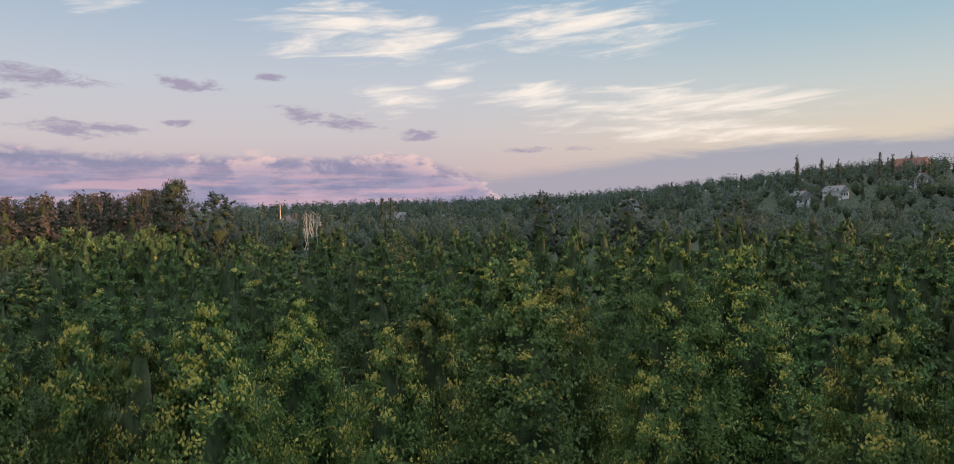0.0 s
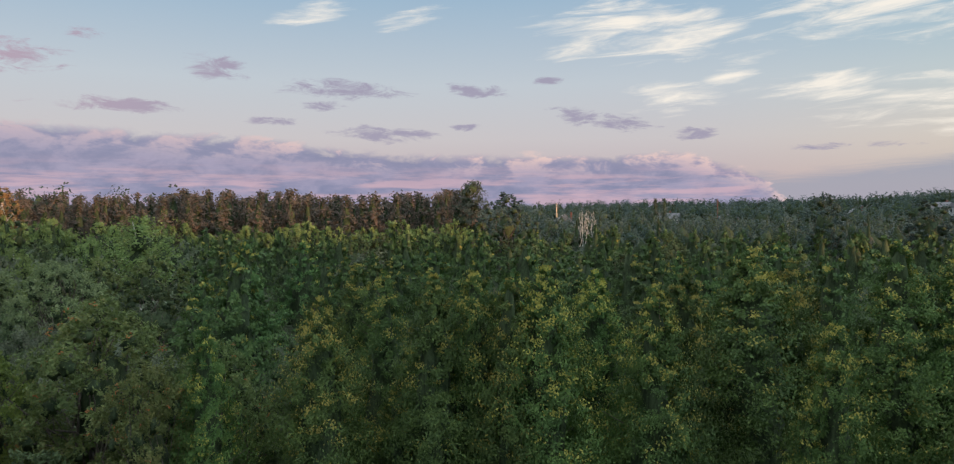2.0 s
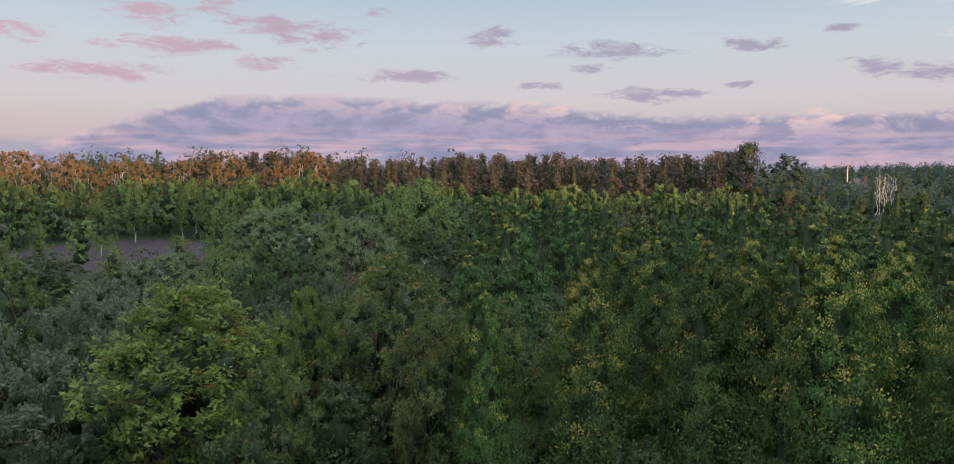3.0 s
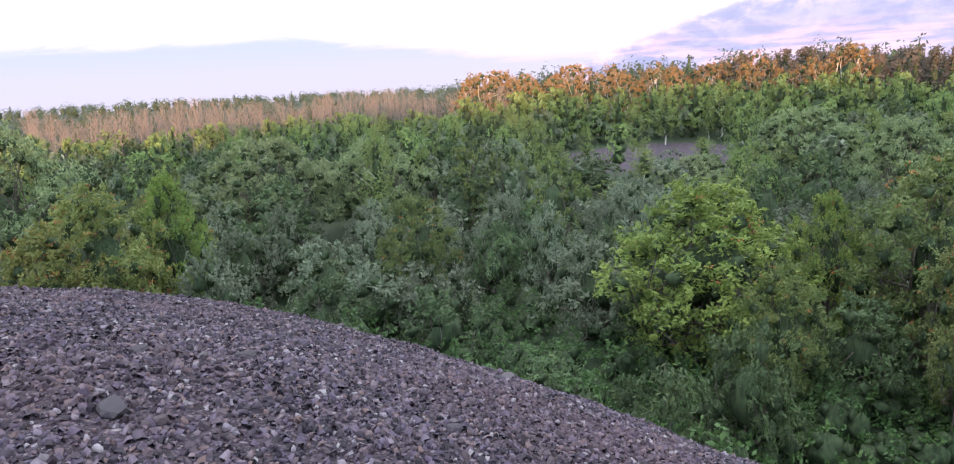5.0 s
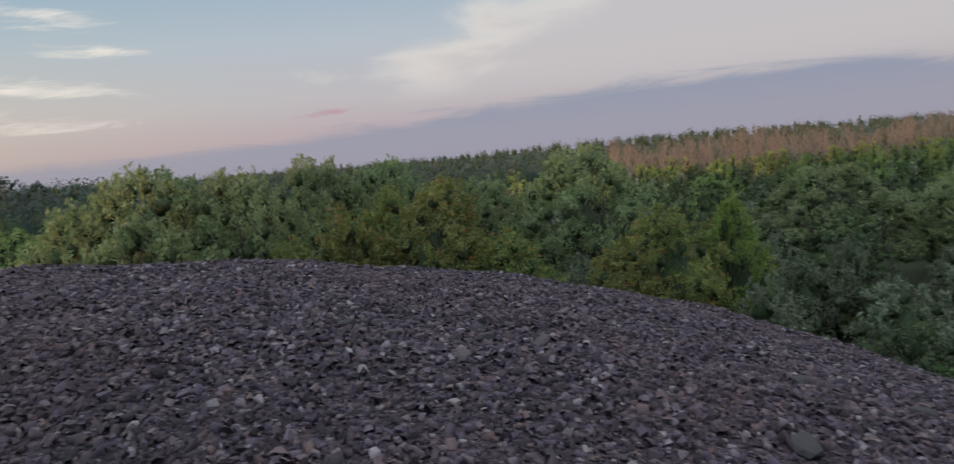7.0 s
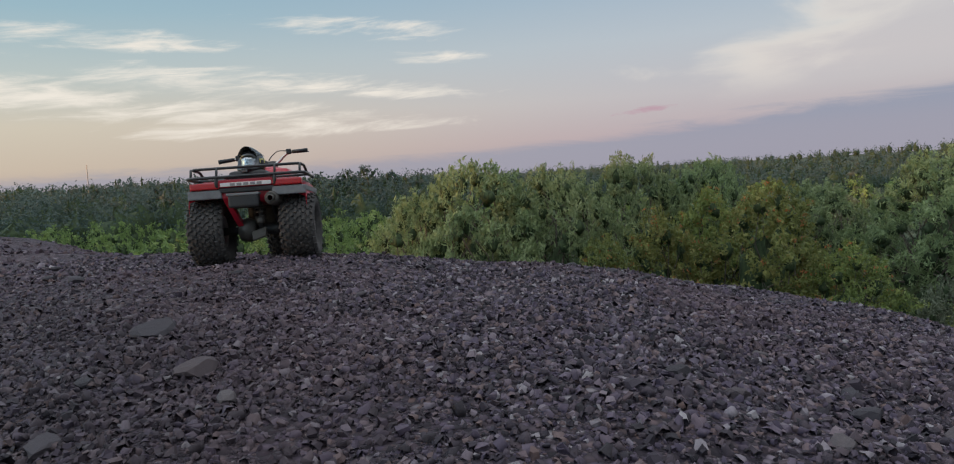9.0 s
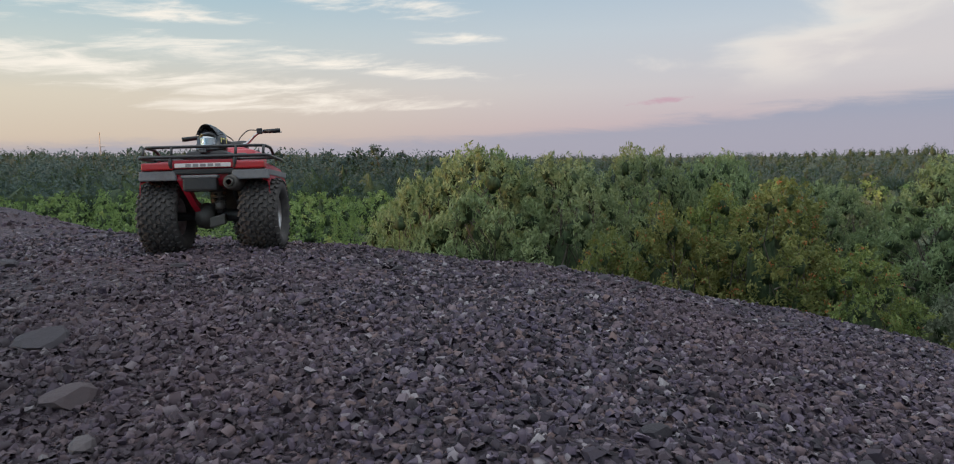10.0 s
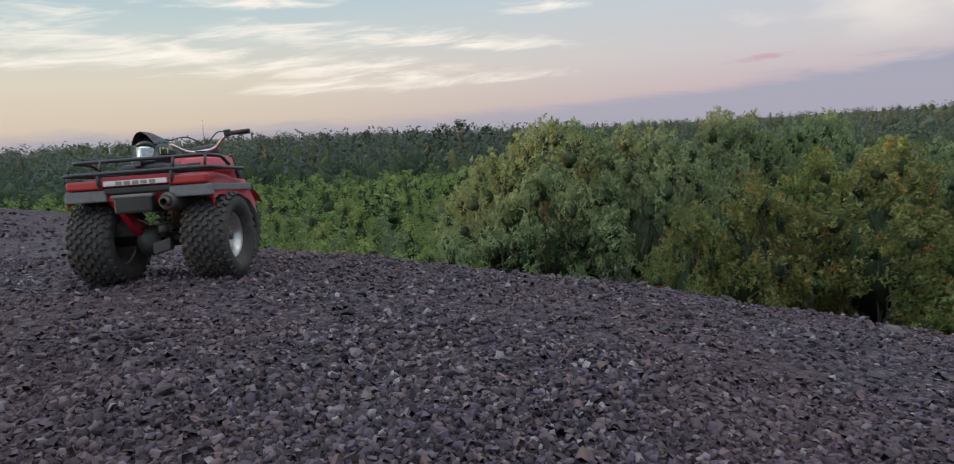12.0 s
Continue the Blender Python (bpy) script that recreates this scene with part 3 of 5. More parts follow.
def spire_shape(seed, h, w, n, size, bare=0.08):
    """A conifer of a close stand: narrow uneven spire of tufted boughs on a bare lower trunk."""
    rng = np.random.default_rng(seed)
    wood = [limb(rng, (0, 0, 0), (0, 0, h * 0.98), 0.16, 0.03, 4, 0.01)]
    m = max(8, n // 8)
    s = bare + (1 - bare) * (1 - rng.uniform(0, 1, m) ** 0.75)
    a = rng.uniform(0, 2 * np.pi, m)
    rad = w / 2 * np.minimum(1, ((1 - s) / 0.75) ** 0.7) * rng.uniform(0.55, 1.15, m)
    f = rng.uniform(0.6, 1.1, (m, 8, 1))
    end = np.stack([rad * np.cos(a), rad * np.sin(a), s * h], 1)
    at = (end[:, None] * np.concatenate([f, f, np.ones_like(f)], 2) + rng.normal(size=(m, 8, 3)) * w * 0.06).reshape(-1, 3)
    out = np.repeat(np.stack([np.cos(a), np.sin(a), np.full(m, 0.5)], 1), 8, 0)
    core = cone_of_leaves(rng, (0, 0), h * (1 - bare), w / 2, seed, 5, 5, 0.7, 0.42, 1)
    core.v[:, 2] += h * bare
    return join(wood), join([leaves(rng, at, out, size, size * 0.5, 0), core])


def tiny_shape(seed, h, w, n, size, pointed):
    """A tree far off: a small ragged crown of leafy tufts."""
    rng = np.random.default_rng(seed)
    q = unit(rng.normal(size=(n, 3)))
    q[:, 2] = np.abs(q[:, 2]) * 1.2 - 0.2
    lump = 1 + 0.3 * np.sin(q[:, 0] * 4 + seed) * np.sin(q[:, 1] * 5 + seed)
    slim = (1 - 0.75 * np.clip(q[:, 2:], 0, 1)) if pointed else np.ones((n, 1))
    at = q * lump[:, None] * np.array([w / 2, w / 2, h * 0.5]) * np.concatenate([slim, slim, np.ones((n, 1))], 1) + np.array([0, 0, h * 0.5])
    core = mound_of_leaves(rng, (0, 0, h * 0.42), w * 0.33, h * 0.36, 4, 5, 1)
    return join([leaves(rng, at, q, size, size * 0.6, 0), core])


def bare_shape(seed, h, w, twigs=15):
    """A leafless tree: forked pale stem and fine upright twigs."""
    rng = np.random.default_rng(seed)
    wood = [limb(rng, (0, 0, 0), (rng.normal() * 0.3, rng.normal() * 0.3, h), 0.13, 0.02, 7, 0.04)]
    for i in range(twigs):
        s = rng.uniform(0.25, 0.95)
        a = rng.uniform(0, 6.28)
        d = w / 2 * (1.1 - s) * rng.uniform(0.5, 1.3)
        b = np.array([0, 0, s * h])
        e = b + np.array([math.cos(a) * d, math.sin(a) * d, d * rng.uniform(0.8, 1.9)])
        wood.append(limb(rng, b, e, 0.045, 0.012, 4, 0.12))
        for _ in range(2):
            wood.append(limb(rng, b * 0.4 + e * 0.6, e + rng.normal(size=3) * d * 0.35 + np.array([0, 0, d * 0.3]), 0.02, 0.008, 3))
    return join(wood)


def plant(name, shapes, mats, label, category, group):
    """A plant standing at the origin: an Empty with its parts as meshes."""
    ob = tagged(new(name), label, category, group)
    for (part_name, shape, mat, smooth) in shapes:
        if shape is not None:
            child = new(part_name, mesh_from(name + "_" + part_name, shape, mat, smooth))
            child.parent = ob
            if part_name == "fruit":
                tagged(child, "small clusters of orange berries", kind="stuff")
    return ob


def stand(x, y, z, turn=0.0, tall=1.0, wide=None):
    return Matrix.LocRotScale((x, y, z), Euler((0, 0, turn)), (wide or tall, wide or tall, tall))


def scatter(shapes, spots, seed):
    """Many plants joined in one shape: copies of the given shapes at (x, y, z, height, width)."""
    rng = np.random.default_rng(seed)
    made = []
    for x, y, z, th, tw in spots:
        s = shapes[rng.integers(len(shapes))]
        a = rng.uniform(0, 6.28)
        ca, sa = math.cos(a), math.sin(a)
        v = s.v @ np.array([[ca * tw, sa * tw, 0], [-sa * tw, ca * tw, 0], [0, 0, th]]) + np.array([x, y, z])
        made.append(Shape(v, s.f, s.m))
    return join(made)


# ---------------------------------------------------------------- ground, heap and gravel
BASE = -9.5
HEAP = (-2.5, -6.0)
HEAP_R = 10.5


def heap_core(x, y):
    return (-1.72291 -0.1905 * x -0.21558 * y -0.05364 * x * x +0.01494 * x * y -0.0211 * y * y
            -0.00167 * x ** 3 -0.00075 * x * x * y +0.00246 * x * y * y -0.0007 * y ** 3)


def heap_z(x, y):
    """Height of the heap: a rounded crown that runs out into slopes of loose stone."""
    dx, dy = x - HEAP[0], y - HEAP[1]
    r = np.hypot(dx, dy) + 1e-6
    ux, uy = dx / r, dy / r
    k = np.minimum(r, HEAP_R)
    cx, cy = HEAP[0] + ux * k, HEAP[1] + uy * k
    z = heap_core(cx, cy)
    g = np.clip((heap_core(cx + ux * 0.2, cy + uy * 0.2) - z) / 0.2, -0.85, -0.25)
    far = np.maximum(r - HEAP_R, 0)
    return z + g * far - np.minimum(0.035 * far * far, 0.4 * far)


def swell(v, lo, hi):
    t = np.clip((v - lo) / (hi - lo), 0, 1)
    return t * t * (3 - 2 * t)


def land_z(x, y):
    """The plain, with the town's hill, low ridges far off, gentle unevenness and an unseen rise under the sun-blocking
    trees.
    """
    x, y = np.asarray(x, float), np.asarray(y, float)
    d = np.hypot(x, y)
    az = (np.degrees(np.arctan2(-x, y)) + 150) % 360 - 150
    z = BASE + 0.35 * np.sin(x * 0.09 + 1) * np.sin(y * 0.11) * swell(d, 25, 60)
    town = np.exp(-((az + 34) / 24.0) ** 2)
    z = z + 30 * town * swell(d, 180, 620)
    z = z + 7 * np.exp(-((az - 8) / 14.0) ** 2) * swell(d, 250, 800)
    z = z + 9 * np.exp(-((az - 108) / 20.0) ** 2) * swell(d, 250, 800)
    z = z + 8 * np.exp(-((az - 178) / 24.0) ** 2) * swell(d, 150, 500)
    z = z + 6 * np.exp(-((az - 62) / 26.0) ** 2) * swell(d, 90, 170)
    # unseen rise added towards the sun, lifting the trees that block it
    z = z + 3.5 * np.exp(-((az + 100) / 45.0) ** 2) * swell(d, 60, 160)
    return z


def ground_mat():
    m, k = material("forest_floor")
    p = k.n("ShaderNodeNewGeometry").outputs["Position"]
    a, b = k.noise(p, 0.25, 5.0), k.noise(p, 3.0, 6.0, 0.7)
    col = k.mix(k.step(a, 0.35, 0.65), (0.022, 0.036, 0.015), (0.034, 0.040, 0.020))
    col = k.mix(k.step(b, 0.45, 0.7), col, (0.034, 0.062, 0.020))
    finish(k, col, 0.95, b, 0.8, 0.1)
    return m


def stone_colour(k, f, pos):
    """Shale: purple greys with rust and a few pale chips."""
    wide = k.noise(pos, 0.55, 4.0, 0.6)
    col = k.ramp(f, (0.0, (0.009, 0.006, 0.009)), (0.25, (0.027, 0.019, 0.029)), (0.45, (0.068, 0.047, 0.053)), (0.6, (0.056, 0.041, 0.066)), (0.75, (0.102, 0.076, 0.102)),
                 (0.85, (0.114, 0.071, 0.064)), (0.95, (0.155, 0.125, 0.150)), (1.0, (0.25, 0.225, 0.23)))
    col = k.mix(k.math("MULTIPLY", k.step(wide, 0.46, 0.66), 0.65), col, k.mix(0.45, col, (0.098, 0.052, 0.058)))
    # a spread of darker shale on the heap
    off = k.n("ShaderNodeVectorMath")
    off.operation = "DISTANCE"
    k.link(pos, off.inputs[0])
    off.inputs[1].default_value = (0.6, -4.6, -1.2)
    dark_area = k.step(k.math("ADD", off.outputs["Value"], k.math("MULTIPLY", wide, 2.4)), 5.2, 3.0)
    return k.mix(k.math("MULTIPLY", dark_area, 0.55), col, (0.016, 0.012, 0.016))


def shale_mat():
    m, k = material("shale_chips")
    geo = k.n("ShaderNodeNewGeometry")
    col = stone_colour(k, geo.outputs["Random Per Island"], geo.outputs["Position"])
    grain = k.noise(geo.outputs["Position"], 90.0, 5.0, 0.7)
    col = k.mix(k.math("MULTIPLY", k.step(grain, 0.35, 0.7), 0.3), col, (0.040, 0.031, 0.036))
    finish(k, col, 0.78, grain, 0.35, 0.004, spec=0.4)
    return m


def rock_mat():
    m, k = material("loose_rock")
    geo, info = k.n("ShaderNodeNewGeometry"), k.n("ShaderNodeObjectInfo")
    col = k.ramp(info.outputs["Random"], (0.0, (0.018, 0.015, 0.018)), (0.55, (0.036, 0.030, 0.036)), (0.85, (0.058, 0.041, 0.043)), (1.0, (0.090, 0.080, 0.082)))
    grain = k.noise(geo.outputs["Position"], 40.0, 6.0, 0.7)
    col = k.mix(k.math("MULTIPLY", k.step(grain, 0.4, 0.7), 0.4), col, (0.034, 0.029, 0.033))
    finish(k, col, 0.75, grain, 0.5, 0.01, spec=0.35)
    return m


def heap_mat():
    m, k = material("shale_heap")
    pos = k.n("ShaderNodeNewGeometry").outputs["Position"]
    cells = []
    for scale in (30.0, 78.0):
        vor = k.n("ShaderNodeTexVoronoi")
        vor.inputs["Scale"].default_value = scale
        k.link(pos, vor.inputs["Vector"])
        sep = k.n("ShaderNodeSeparateColor")
        k.link(vor.outputs["Color"], sep.inputs[0])
        cells.append((sep.outputs[0], sep.outputs[1], vor.outputs["Distance"]))
    (tone, pick, far), (tone2, _, far2) = cells
    coarse = k.step(pick, 0.45, 0.55)
    col = stone_colour(k, k.mix(coarse, tone2, tone), pos)
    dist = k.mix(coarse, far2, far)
    # gaps between the drawn stones are coloured dark, painting in their shade
    gap_shade = k.step(dist, 0.25, 0.75)
    finish(k, k.mix(k.math("MULTIPLY", gap_shade, 0.65), col, (0.016, 0.012, 0.015)), 0.85, k.math("SUBTRACT", 1.0, dist), 0.9, 0.02)
    return m


MAT["ground"], MAT["shale"], MAT["rock"], MAT["heap"] = ground_mat(), shale_mat(), rock_mat(), heap_mat()


def polar_sheet(name, centre, radii, turns, height, mat, smooth=True):
    ang = np.linspace(0, 2 * np.pi, turns, endpoint=False)
    r = np.asarray(radii)
    x = centre[0] + r[:, None] * np.cos(ang)
    y = centre[1] + r[:, None] * np.sin(ang)
    v = np.stack([x, y, height(x, y)], -1).reshape(-1, 3)
    i, j = np.meshgrid(np.arange(len(r) - 1), np.arange(turns), indexing="ij")
    k = (j + 1) % turns
    f = np.stack([i * turns + j, i * turns + k, (i + 1) * turns + k, (i + 1) * turns + j], -1).reshape(-1, 4)[:, ::-1]
    return new(name, mesh_from(name, Shape(v, f, np.zeros(len(f), int)), [mat], smooth))


land = polar_sheet("ground", (0, 0), np.concatenate([[0.01], np.linspace(6, 120, 40), np.geomspace(130, 4500, 46)]), 180, land_z, MAT["ground"])
tagged(land, "wooded plain with leaf litter and low green growth", "ground", kind="structure")


def heap_surface(x, y):
    z = heap_z(x, y)
    rough = 0.05 * np.sin(x * 2.1 + 0.7) * np.sin(y * 1.7) + 0.025 * np.sin(x * 5.3 + y * 3.1) + 0.02 * np.sin(y * 6.1 - x * 2.2)
    return z + rough * 0.6


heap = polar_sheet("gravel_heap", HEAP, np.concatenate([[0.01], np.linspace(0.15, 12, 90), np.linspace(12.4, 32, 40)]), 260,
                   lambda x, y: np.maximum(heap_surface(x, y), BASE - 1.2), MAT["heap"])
tagged(heap, "tall heap of purple-grey broken shale", "gravel heap", kind="structure")


def chips(rng, x, y, size):
    """Worn lumps and flakes of shale: each a skewed five-sided stone of its own."""
    n, k = len(x), 5
    a = 2 * np.pi * (np.arange(k) + rng.uniform(-0.32, 0.32, (n, k))) / k
    low = np.stack([np.cos(a), np.sin(a), np.full((n, k), -0.8)], -1) * rng.uniform(0.72, 1.12, (n, k, 1))
    high = np.stack([np.cos(a), np.sin(a), np.ones((n, k))], -1) * np.concatenate([np.repeat(rng.uniform(0.4, 0.8, (n, k, 1)), 2, 2), rng.uniform(0.15, 1.25, (n, k, 1))], 2)
    v = np.concatenate([low, high], 1)
    v *= (size[:, None] * np.stack([rng.uniform(0.8, 1.35, n), rng.uniform(0.6, 1.0, n), rng.uniform(0.4, 0.95, n)], 1))[:, None] * 0.55
    q = rng.normal(size=(n, 3)) * np.array([0.75, 0.75, 3.0])
    cz, sz = np.cos(q[:, 2]), np.sin(q[:, 2])
    cx, sx, cy, sy = np.cos(q[:, 0]), np.sin(q[:, 0]), np.cos(q[:, 1]), np.sin(q[:, 1])
    o, l = np.zeros(n), np.ones(n)
    rx = np.stack([np.stack([l, o, o], 1), np.stack([o, cx, -sx], 1), np.stack([o, sx, cx], 1)], 1)
    ry = np.stack([np.stack([cy, o, sy], 1), np.stack([o, l, o], 1), np.stack([-sy, o, cy], 1)], 1)
    rz = np.stack([np.stack([cz, -sz, o], 1), np.stack([sz, cz, o], 1), np.stack([o, o, l], 1)], 1)
    v = np.einsum("nij,nkj->nki", rx @ ry @ rz, v)
    v += np.stack([x, y, heap_surface(x, y) + size * rng.uniform(0.04, 0.32, n)], 1)[:, None]
    t = np.array([[0, 1, 6, 5], [1, 2, 7, 6], [2, 3, 8, 7], [3, 4, 9, 8], [4, 0, 5, 9], [5, 6, 7, 8], [5, 8, 9, 9]])
    f = (t[None] + 10 * np.arange(n)[:, None, None]).reshape(-1, 4)
    return Shape(v.reshape(-1, 3), f, np.zeros(len(f), int))


def gravel():
    rng = np.random.default_rng(5)
    worn, sharp = [], []
    for count, d0, d1, s0, s1 in ((32000, 1.1, 4.2, 0.02, 0.052), (26000, 2.4, 5.0, 0.02, 0.045), (54000, 3.4, 8.8, 0.018, 0.048), (9000, 8.0, 15.0, 0.04, 0.08)):
        d = np.sqrt(rng.uniform(d0 ** 2, d1 ** 2, count))
        a = np.radians(rng.uniform(25, 222, count))
        x, y = -1.6 - np.sin(a) * d, -0.9 + np.cos(a) * d
        size = s0 * (s1 / s0) ** (rng.uniform(0, 1, count) ** 2.0)
        h = count // 2
        worn.append(chips(rng, x[:h], y[:h], size[:h]))
        sharp.append(chips(rng, x[h:], y[h:], size[h:]))
    for shapes, smooth, label in ((worn, True, "worn lumps of purple-grey shale covering the heap"), (sharp, False, "sharp purple-grey shale flakes covering the heap")):
        tagged(new("gravel", mesh_from("gravel", join(shapes), [MAT["shale"]], smooth)), label, "gravel", kind="stuff")


gravel()


def rock_mesh(seed):
    rng = np.random.default_rng(seed)
    bm = bmesh.new()
    bmesh.ops.create_icosphere(bm, subdivisions=2, radius=0.5)
    cuts = [(Vector(unit(rng.normal(size=3))), rng.uniform(0.26, 0.42)) for _ in range(9)]
    for v in bm.verts:
        v.co *= 1 + rng.uniform(-0.06, 0.06)
        for nrm, lim in cuts:
            s = v.co.dot(nrm)
            if s > lim:
                v.co -= nrm * (s - lim)
        v.co.z *= 0.62
    me = bpy.data.meshes.new("rock")
    bm.to_mesh(me), bm.free()
    me.materials.append(MAT["rock"])
    return me


def rocks():
    rng = np.random.default_rng(8)
    kinds = [rock_mesh(i) for i in range(6)]
    big = [(-1.45, -4.6, 0.20), (-1.55, -4.0, 0.18), (-1.0, -3.6, 0.13), (-0.7, -4.9, 0.15), (-1.2, -3.1, 0.12), (-3.6, -2.4, 0.13), (-4.5, -0.6, 0.14), (-3.4, -0.9, 0.15), (-7.6, -5.7, 0.15)]
    spots = [(x, y, s) for x, y, s in big]
    for _ in range(170):
        d, a = math.sqrt(rng.uniform(1.6, 90)), math.radians(rng.uniform(55, 215))
        spots.append((-1.6 - math.sin(a) * d, -0.9 + math.cos(a) * d, rng.uniform(0.05, 0.10) * (1 + d * 0.04)))
    for i, (x, y, s) in enumerate(spots):
        if math.hypot(x + 2.6, y + 7.3) < 1.2:
            continue
        ob = tagged(new("rock", kinds[i % 6]), "dark grey angular rock lying on the gravel heap", "rock", "loose rocks on the heap")
        ob.matrix_basis = Matrix.LocRotScale((x, y, float(heap_surface(np.array(x), np.array(y))) + s * 0.12),
                                             Euler(tuple(rng.normal(size=3) * (0.2, 0.2, 3))), (s * rng.uniform(1.0, 1.5), s, s * rng.uniform(0.7, 1.1)))


rocks()

# ---------------------------------------------------------------- the wood: single plants near by, joined woods far off
B = MAT["bark"]
PALE = MAT["white_bark"]
m_, k_ = material("rowan_berries")
finish(k_, k_.mix(k_.n("ShaderNodeNewGeometry").outputs["Random Per Island"], (0.28, 0.075, 0.025), (0.40, 0.15, 0.04)), 0.45)
MAT["berry"] = m_
TAKEN = []


def place(az, d):
    a = radians(az)
    return -math.sin(a) * d, math.cos(a) * d


def foot(x, y):
    """Height of the ground under a plant, on the plain or on the heap's lower slope."""
    return float(max(land_z(x, y), heap_z(np.array(x), np.array(y)) if math.hypot(x - HEAP[0], y - HEAP[1]) < 32 else -99))


def free(x, y, gap):
    if any((x - a) ** 2 + (y - b) ** 2 < (gap * 0.5 + c) ** 2 for a, b, c in TAKEN):
        return False
    return True


def on_heap(x, y, margin=0.25):
    return math.hypot(x - HEAP[0], y - HEAP[1]) < 30 and float(heap_z(np.array(x), np.array(y))) > BASE + margin


def bare_patch(x, y):
    return ((x + 83) / 17) ** 2 + ((y - 31) / 15) ** 2 < 1


def row(protos, spots, nominal):
    """Copies of a kind's prototypes at (azimuth, distance, height, width); the first ones use the prototypes themselves."""
    used = 0
    for i, (az, d, h, w) in enumerate(spots):
        x, y = place(az, d)
        z = foot(x, y) - 0.05
        nh, nw = nominal
        if 63 < az < 77 and 46 < d < 76:
            h *= 0.6
        rng = random.Random(i * 7 + int(d * 10))
        m = Matrix.LocRotScale((x, y, z), Euler((0, 0, rng.uniform(0, 6.28))), (w / nw, w / nw, h / nh))
        if used < len(protos):
            protos[used].matrix_basis = m
            used += 1
        else:
            copy_thing(protos[i % len(protos)], Matrix.LocRotScale((x, y, z), Euler((0, 0, rng.uniform(0, 6.28))), (1, 1, 1)) @ Matrix.Diagonal((w / nw / protos[i % len(protos)].scale[0], w / nw / protos[i % len(protos)].scale[1], h / nh / protos[i % len(protos)].scale[2], 1)))
        TAKEN.append((x, y, w * 0.28))


def thin(rng, az0, az1, d0, d1, count, gap, extra=lambda x, y: True):
    """Random free places in a sector, thinned to a spacing."""
    got, cells = [], {}
    for _ in range(count * 9):
        az, d = rng.uniform(az0, az1), math.sqrt(rng.uniform(d0 * d0, d1 * d1))
        x, y = place(az, d)
        g = gap * (0.75 + 0.5 * rng.random())
        key = (int(x // gap), int(y // gap))
        if any((x - a) ** 2 + (y - b) ** 2 < g * g for i in (-1, 0, 1) for j in (-1, 0, 1) for a, b in cells.get((key[0] + i, key[1] + j), ())):
            continue
        if on_heap(x, y) or bare_patch(x, y) or not extra(x, y) or (d < 75 and not free(x, y, gap)):
            continue
        cells.setdefault(key, []).append((x, y))
        got.append((az, d))
        if len(got) >= count:
            break
    return got


def cedars():
    protos = []
    for i in range(5):
        wood, green = cedar_shape(40 + i, 7.0, 1.75, 46000, 0.078, (0.75, 0.55, 0.65, 0.4, 0.8)[i], (1, 2, 2, 1, 1)[i])
        protos.append(plant("cedar_tree", (("trunk", wood, [B], True), ("crown", green, [MAT["cedar"], MAT["cedar_tip"]], True)), None,
                            "green cedar tree with yellow-brown tips on its sprays", "tree", "cedars below the heap"))
    seen = [(16.9, 20.3, -4.8, 3.6), (19.7, 20.0, -5.8, 2.8), (22.4, 20.8, -4.7, 3.0), (25.8, 20.3, -5.6, 3.2), (8.3, 20.0, -6.3, 3.0), (34.7, 20.5, -7.0, 3.2), (43.2, 19.5, -8.6, 2.2), (-4.6, 19.5, -8.0, 2.6),
            (1.0, 23.5, -3.3, 4.8), (5.9, 22.0, -5.0, 3.2), (-1.6, 25.0, -3.9, 3.6), (-8.5, 27.0, -2.5, 4.2), (-12.4, 28.0, -2.3, 4.4), (-21.6, 21.0, -4.7, 3.6), (-15.8, 20.5, -5.6, 3.4), (12.8, 24.0, -5.0, 3.4),
            (29.6, 24.0, -5.2, 3.2), (-27.5, 22.0, -4.6, 3.8), (31.5, 27.0, -4.6, 3.4)]
    # heights that bring each top to its elevation over the eye
    row(protos, [(az, d, 9.5 + d * math.tan(radians(el)), w * 1.06) for az, d, el, w in seen], (7.0, 3.2))
    # greener cedars behind
    protos = []
    for i in range(4):
        wood, green = cedar_shape(60 + i, 7.0, 1.9, 6200, 0.185, 0.2, (0, 1, 2, 1)[i])
        protos.append(plant("cedar_tree", (("trunk", wood, [B], True), ("crown", green, [MAT["cedar_far"], MAT["cedar_tip"]], True)), None,
                            "slender green cedar tree in a dense stand", "tree", "cedars below the heap"))
    rng = random.Random(3)
    spots = thin(rng, -46, 43, 37, 66, 88, 5.0) + thin(rng, -46, 2, 24, 60, 40, 4.6)
    row(protos, [(az, d, rng.uniform(3.8, 5.4) if d < 36 else rng.uniform(4.6, 7.6), rng.uniform(3.6, 5.2)) for az, d in spots], (7.0, 3.8))
    small = [cedar_shape(80 + i, 7.0, 2.0, 620, 0.5, 0.1, i % 2)[1] for i in range(4)]
    spots = thin(rng, -46, 43, 58, 122, 300, 5.2)
    shape = scatter(small, [(*place(az, d), foot(*place(az, d)), rng.uniform(0.5, 1.0), rng.uniform(0.8, 1.25)) for az, d in spots], 4)
    tagged(new("cedar_thicket", mesh_from("cedar_thicket", shape, [MAT["cedar_far"], MAT["cedar_tip"]], True)),
           "dense stand of green cedars stretching away", "cedar wood", kind="stuff")


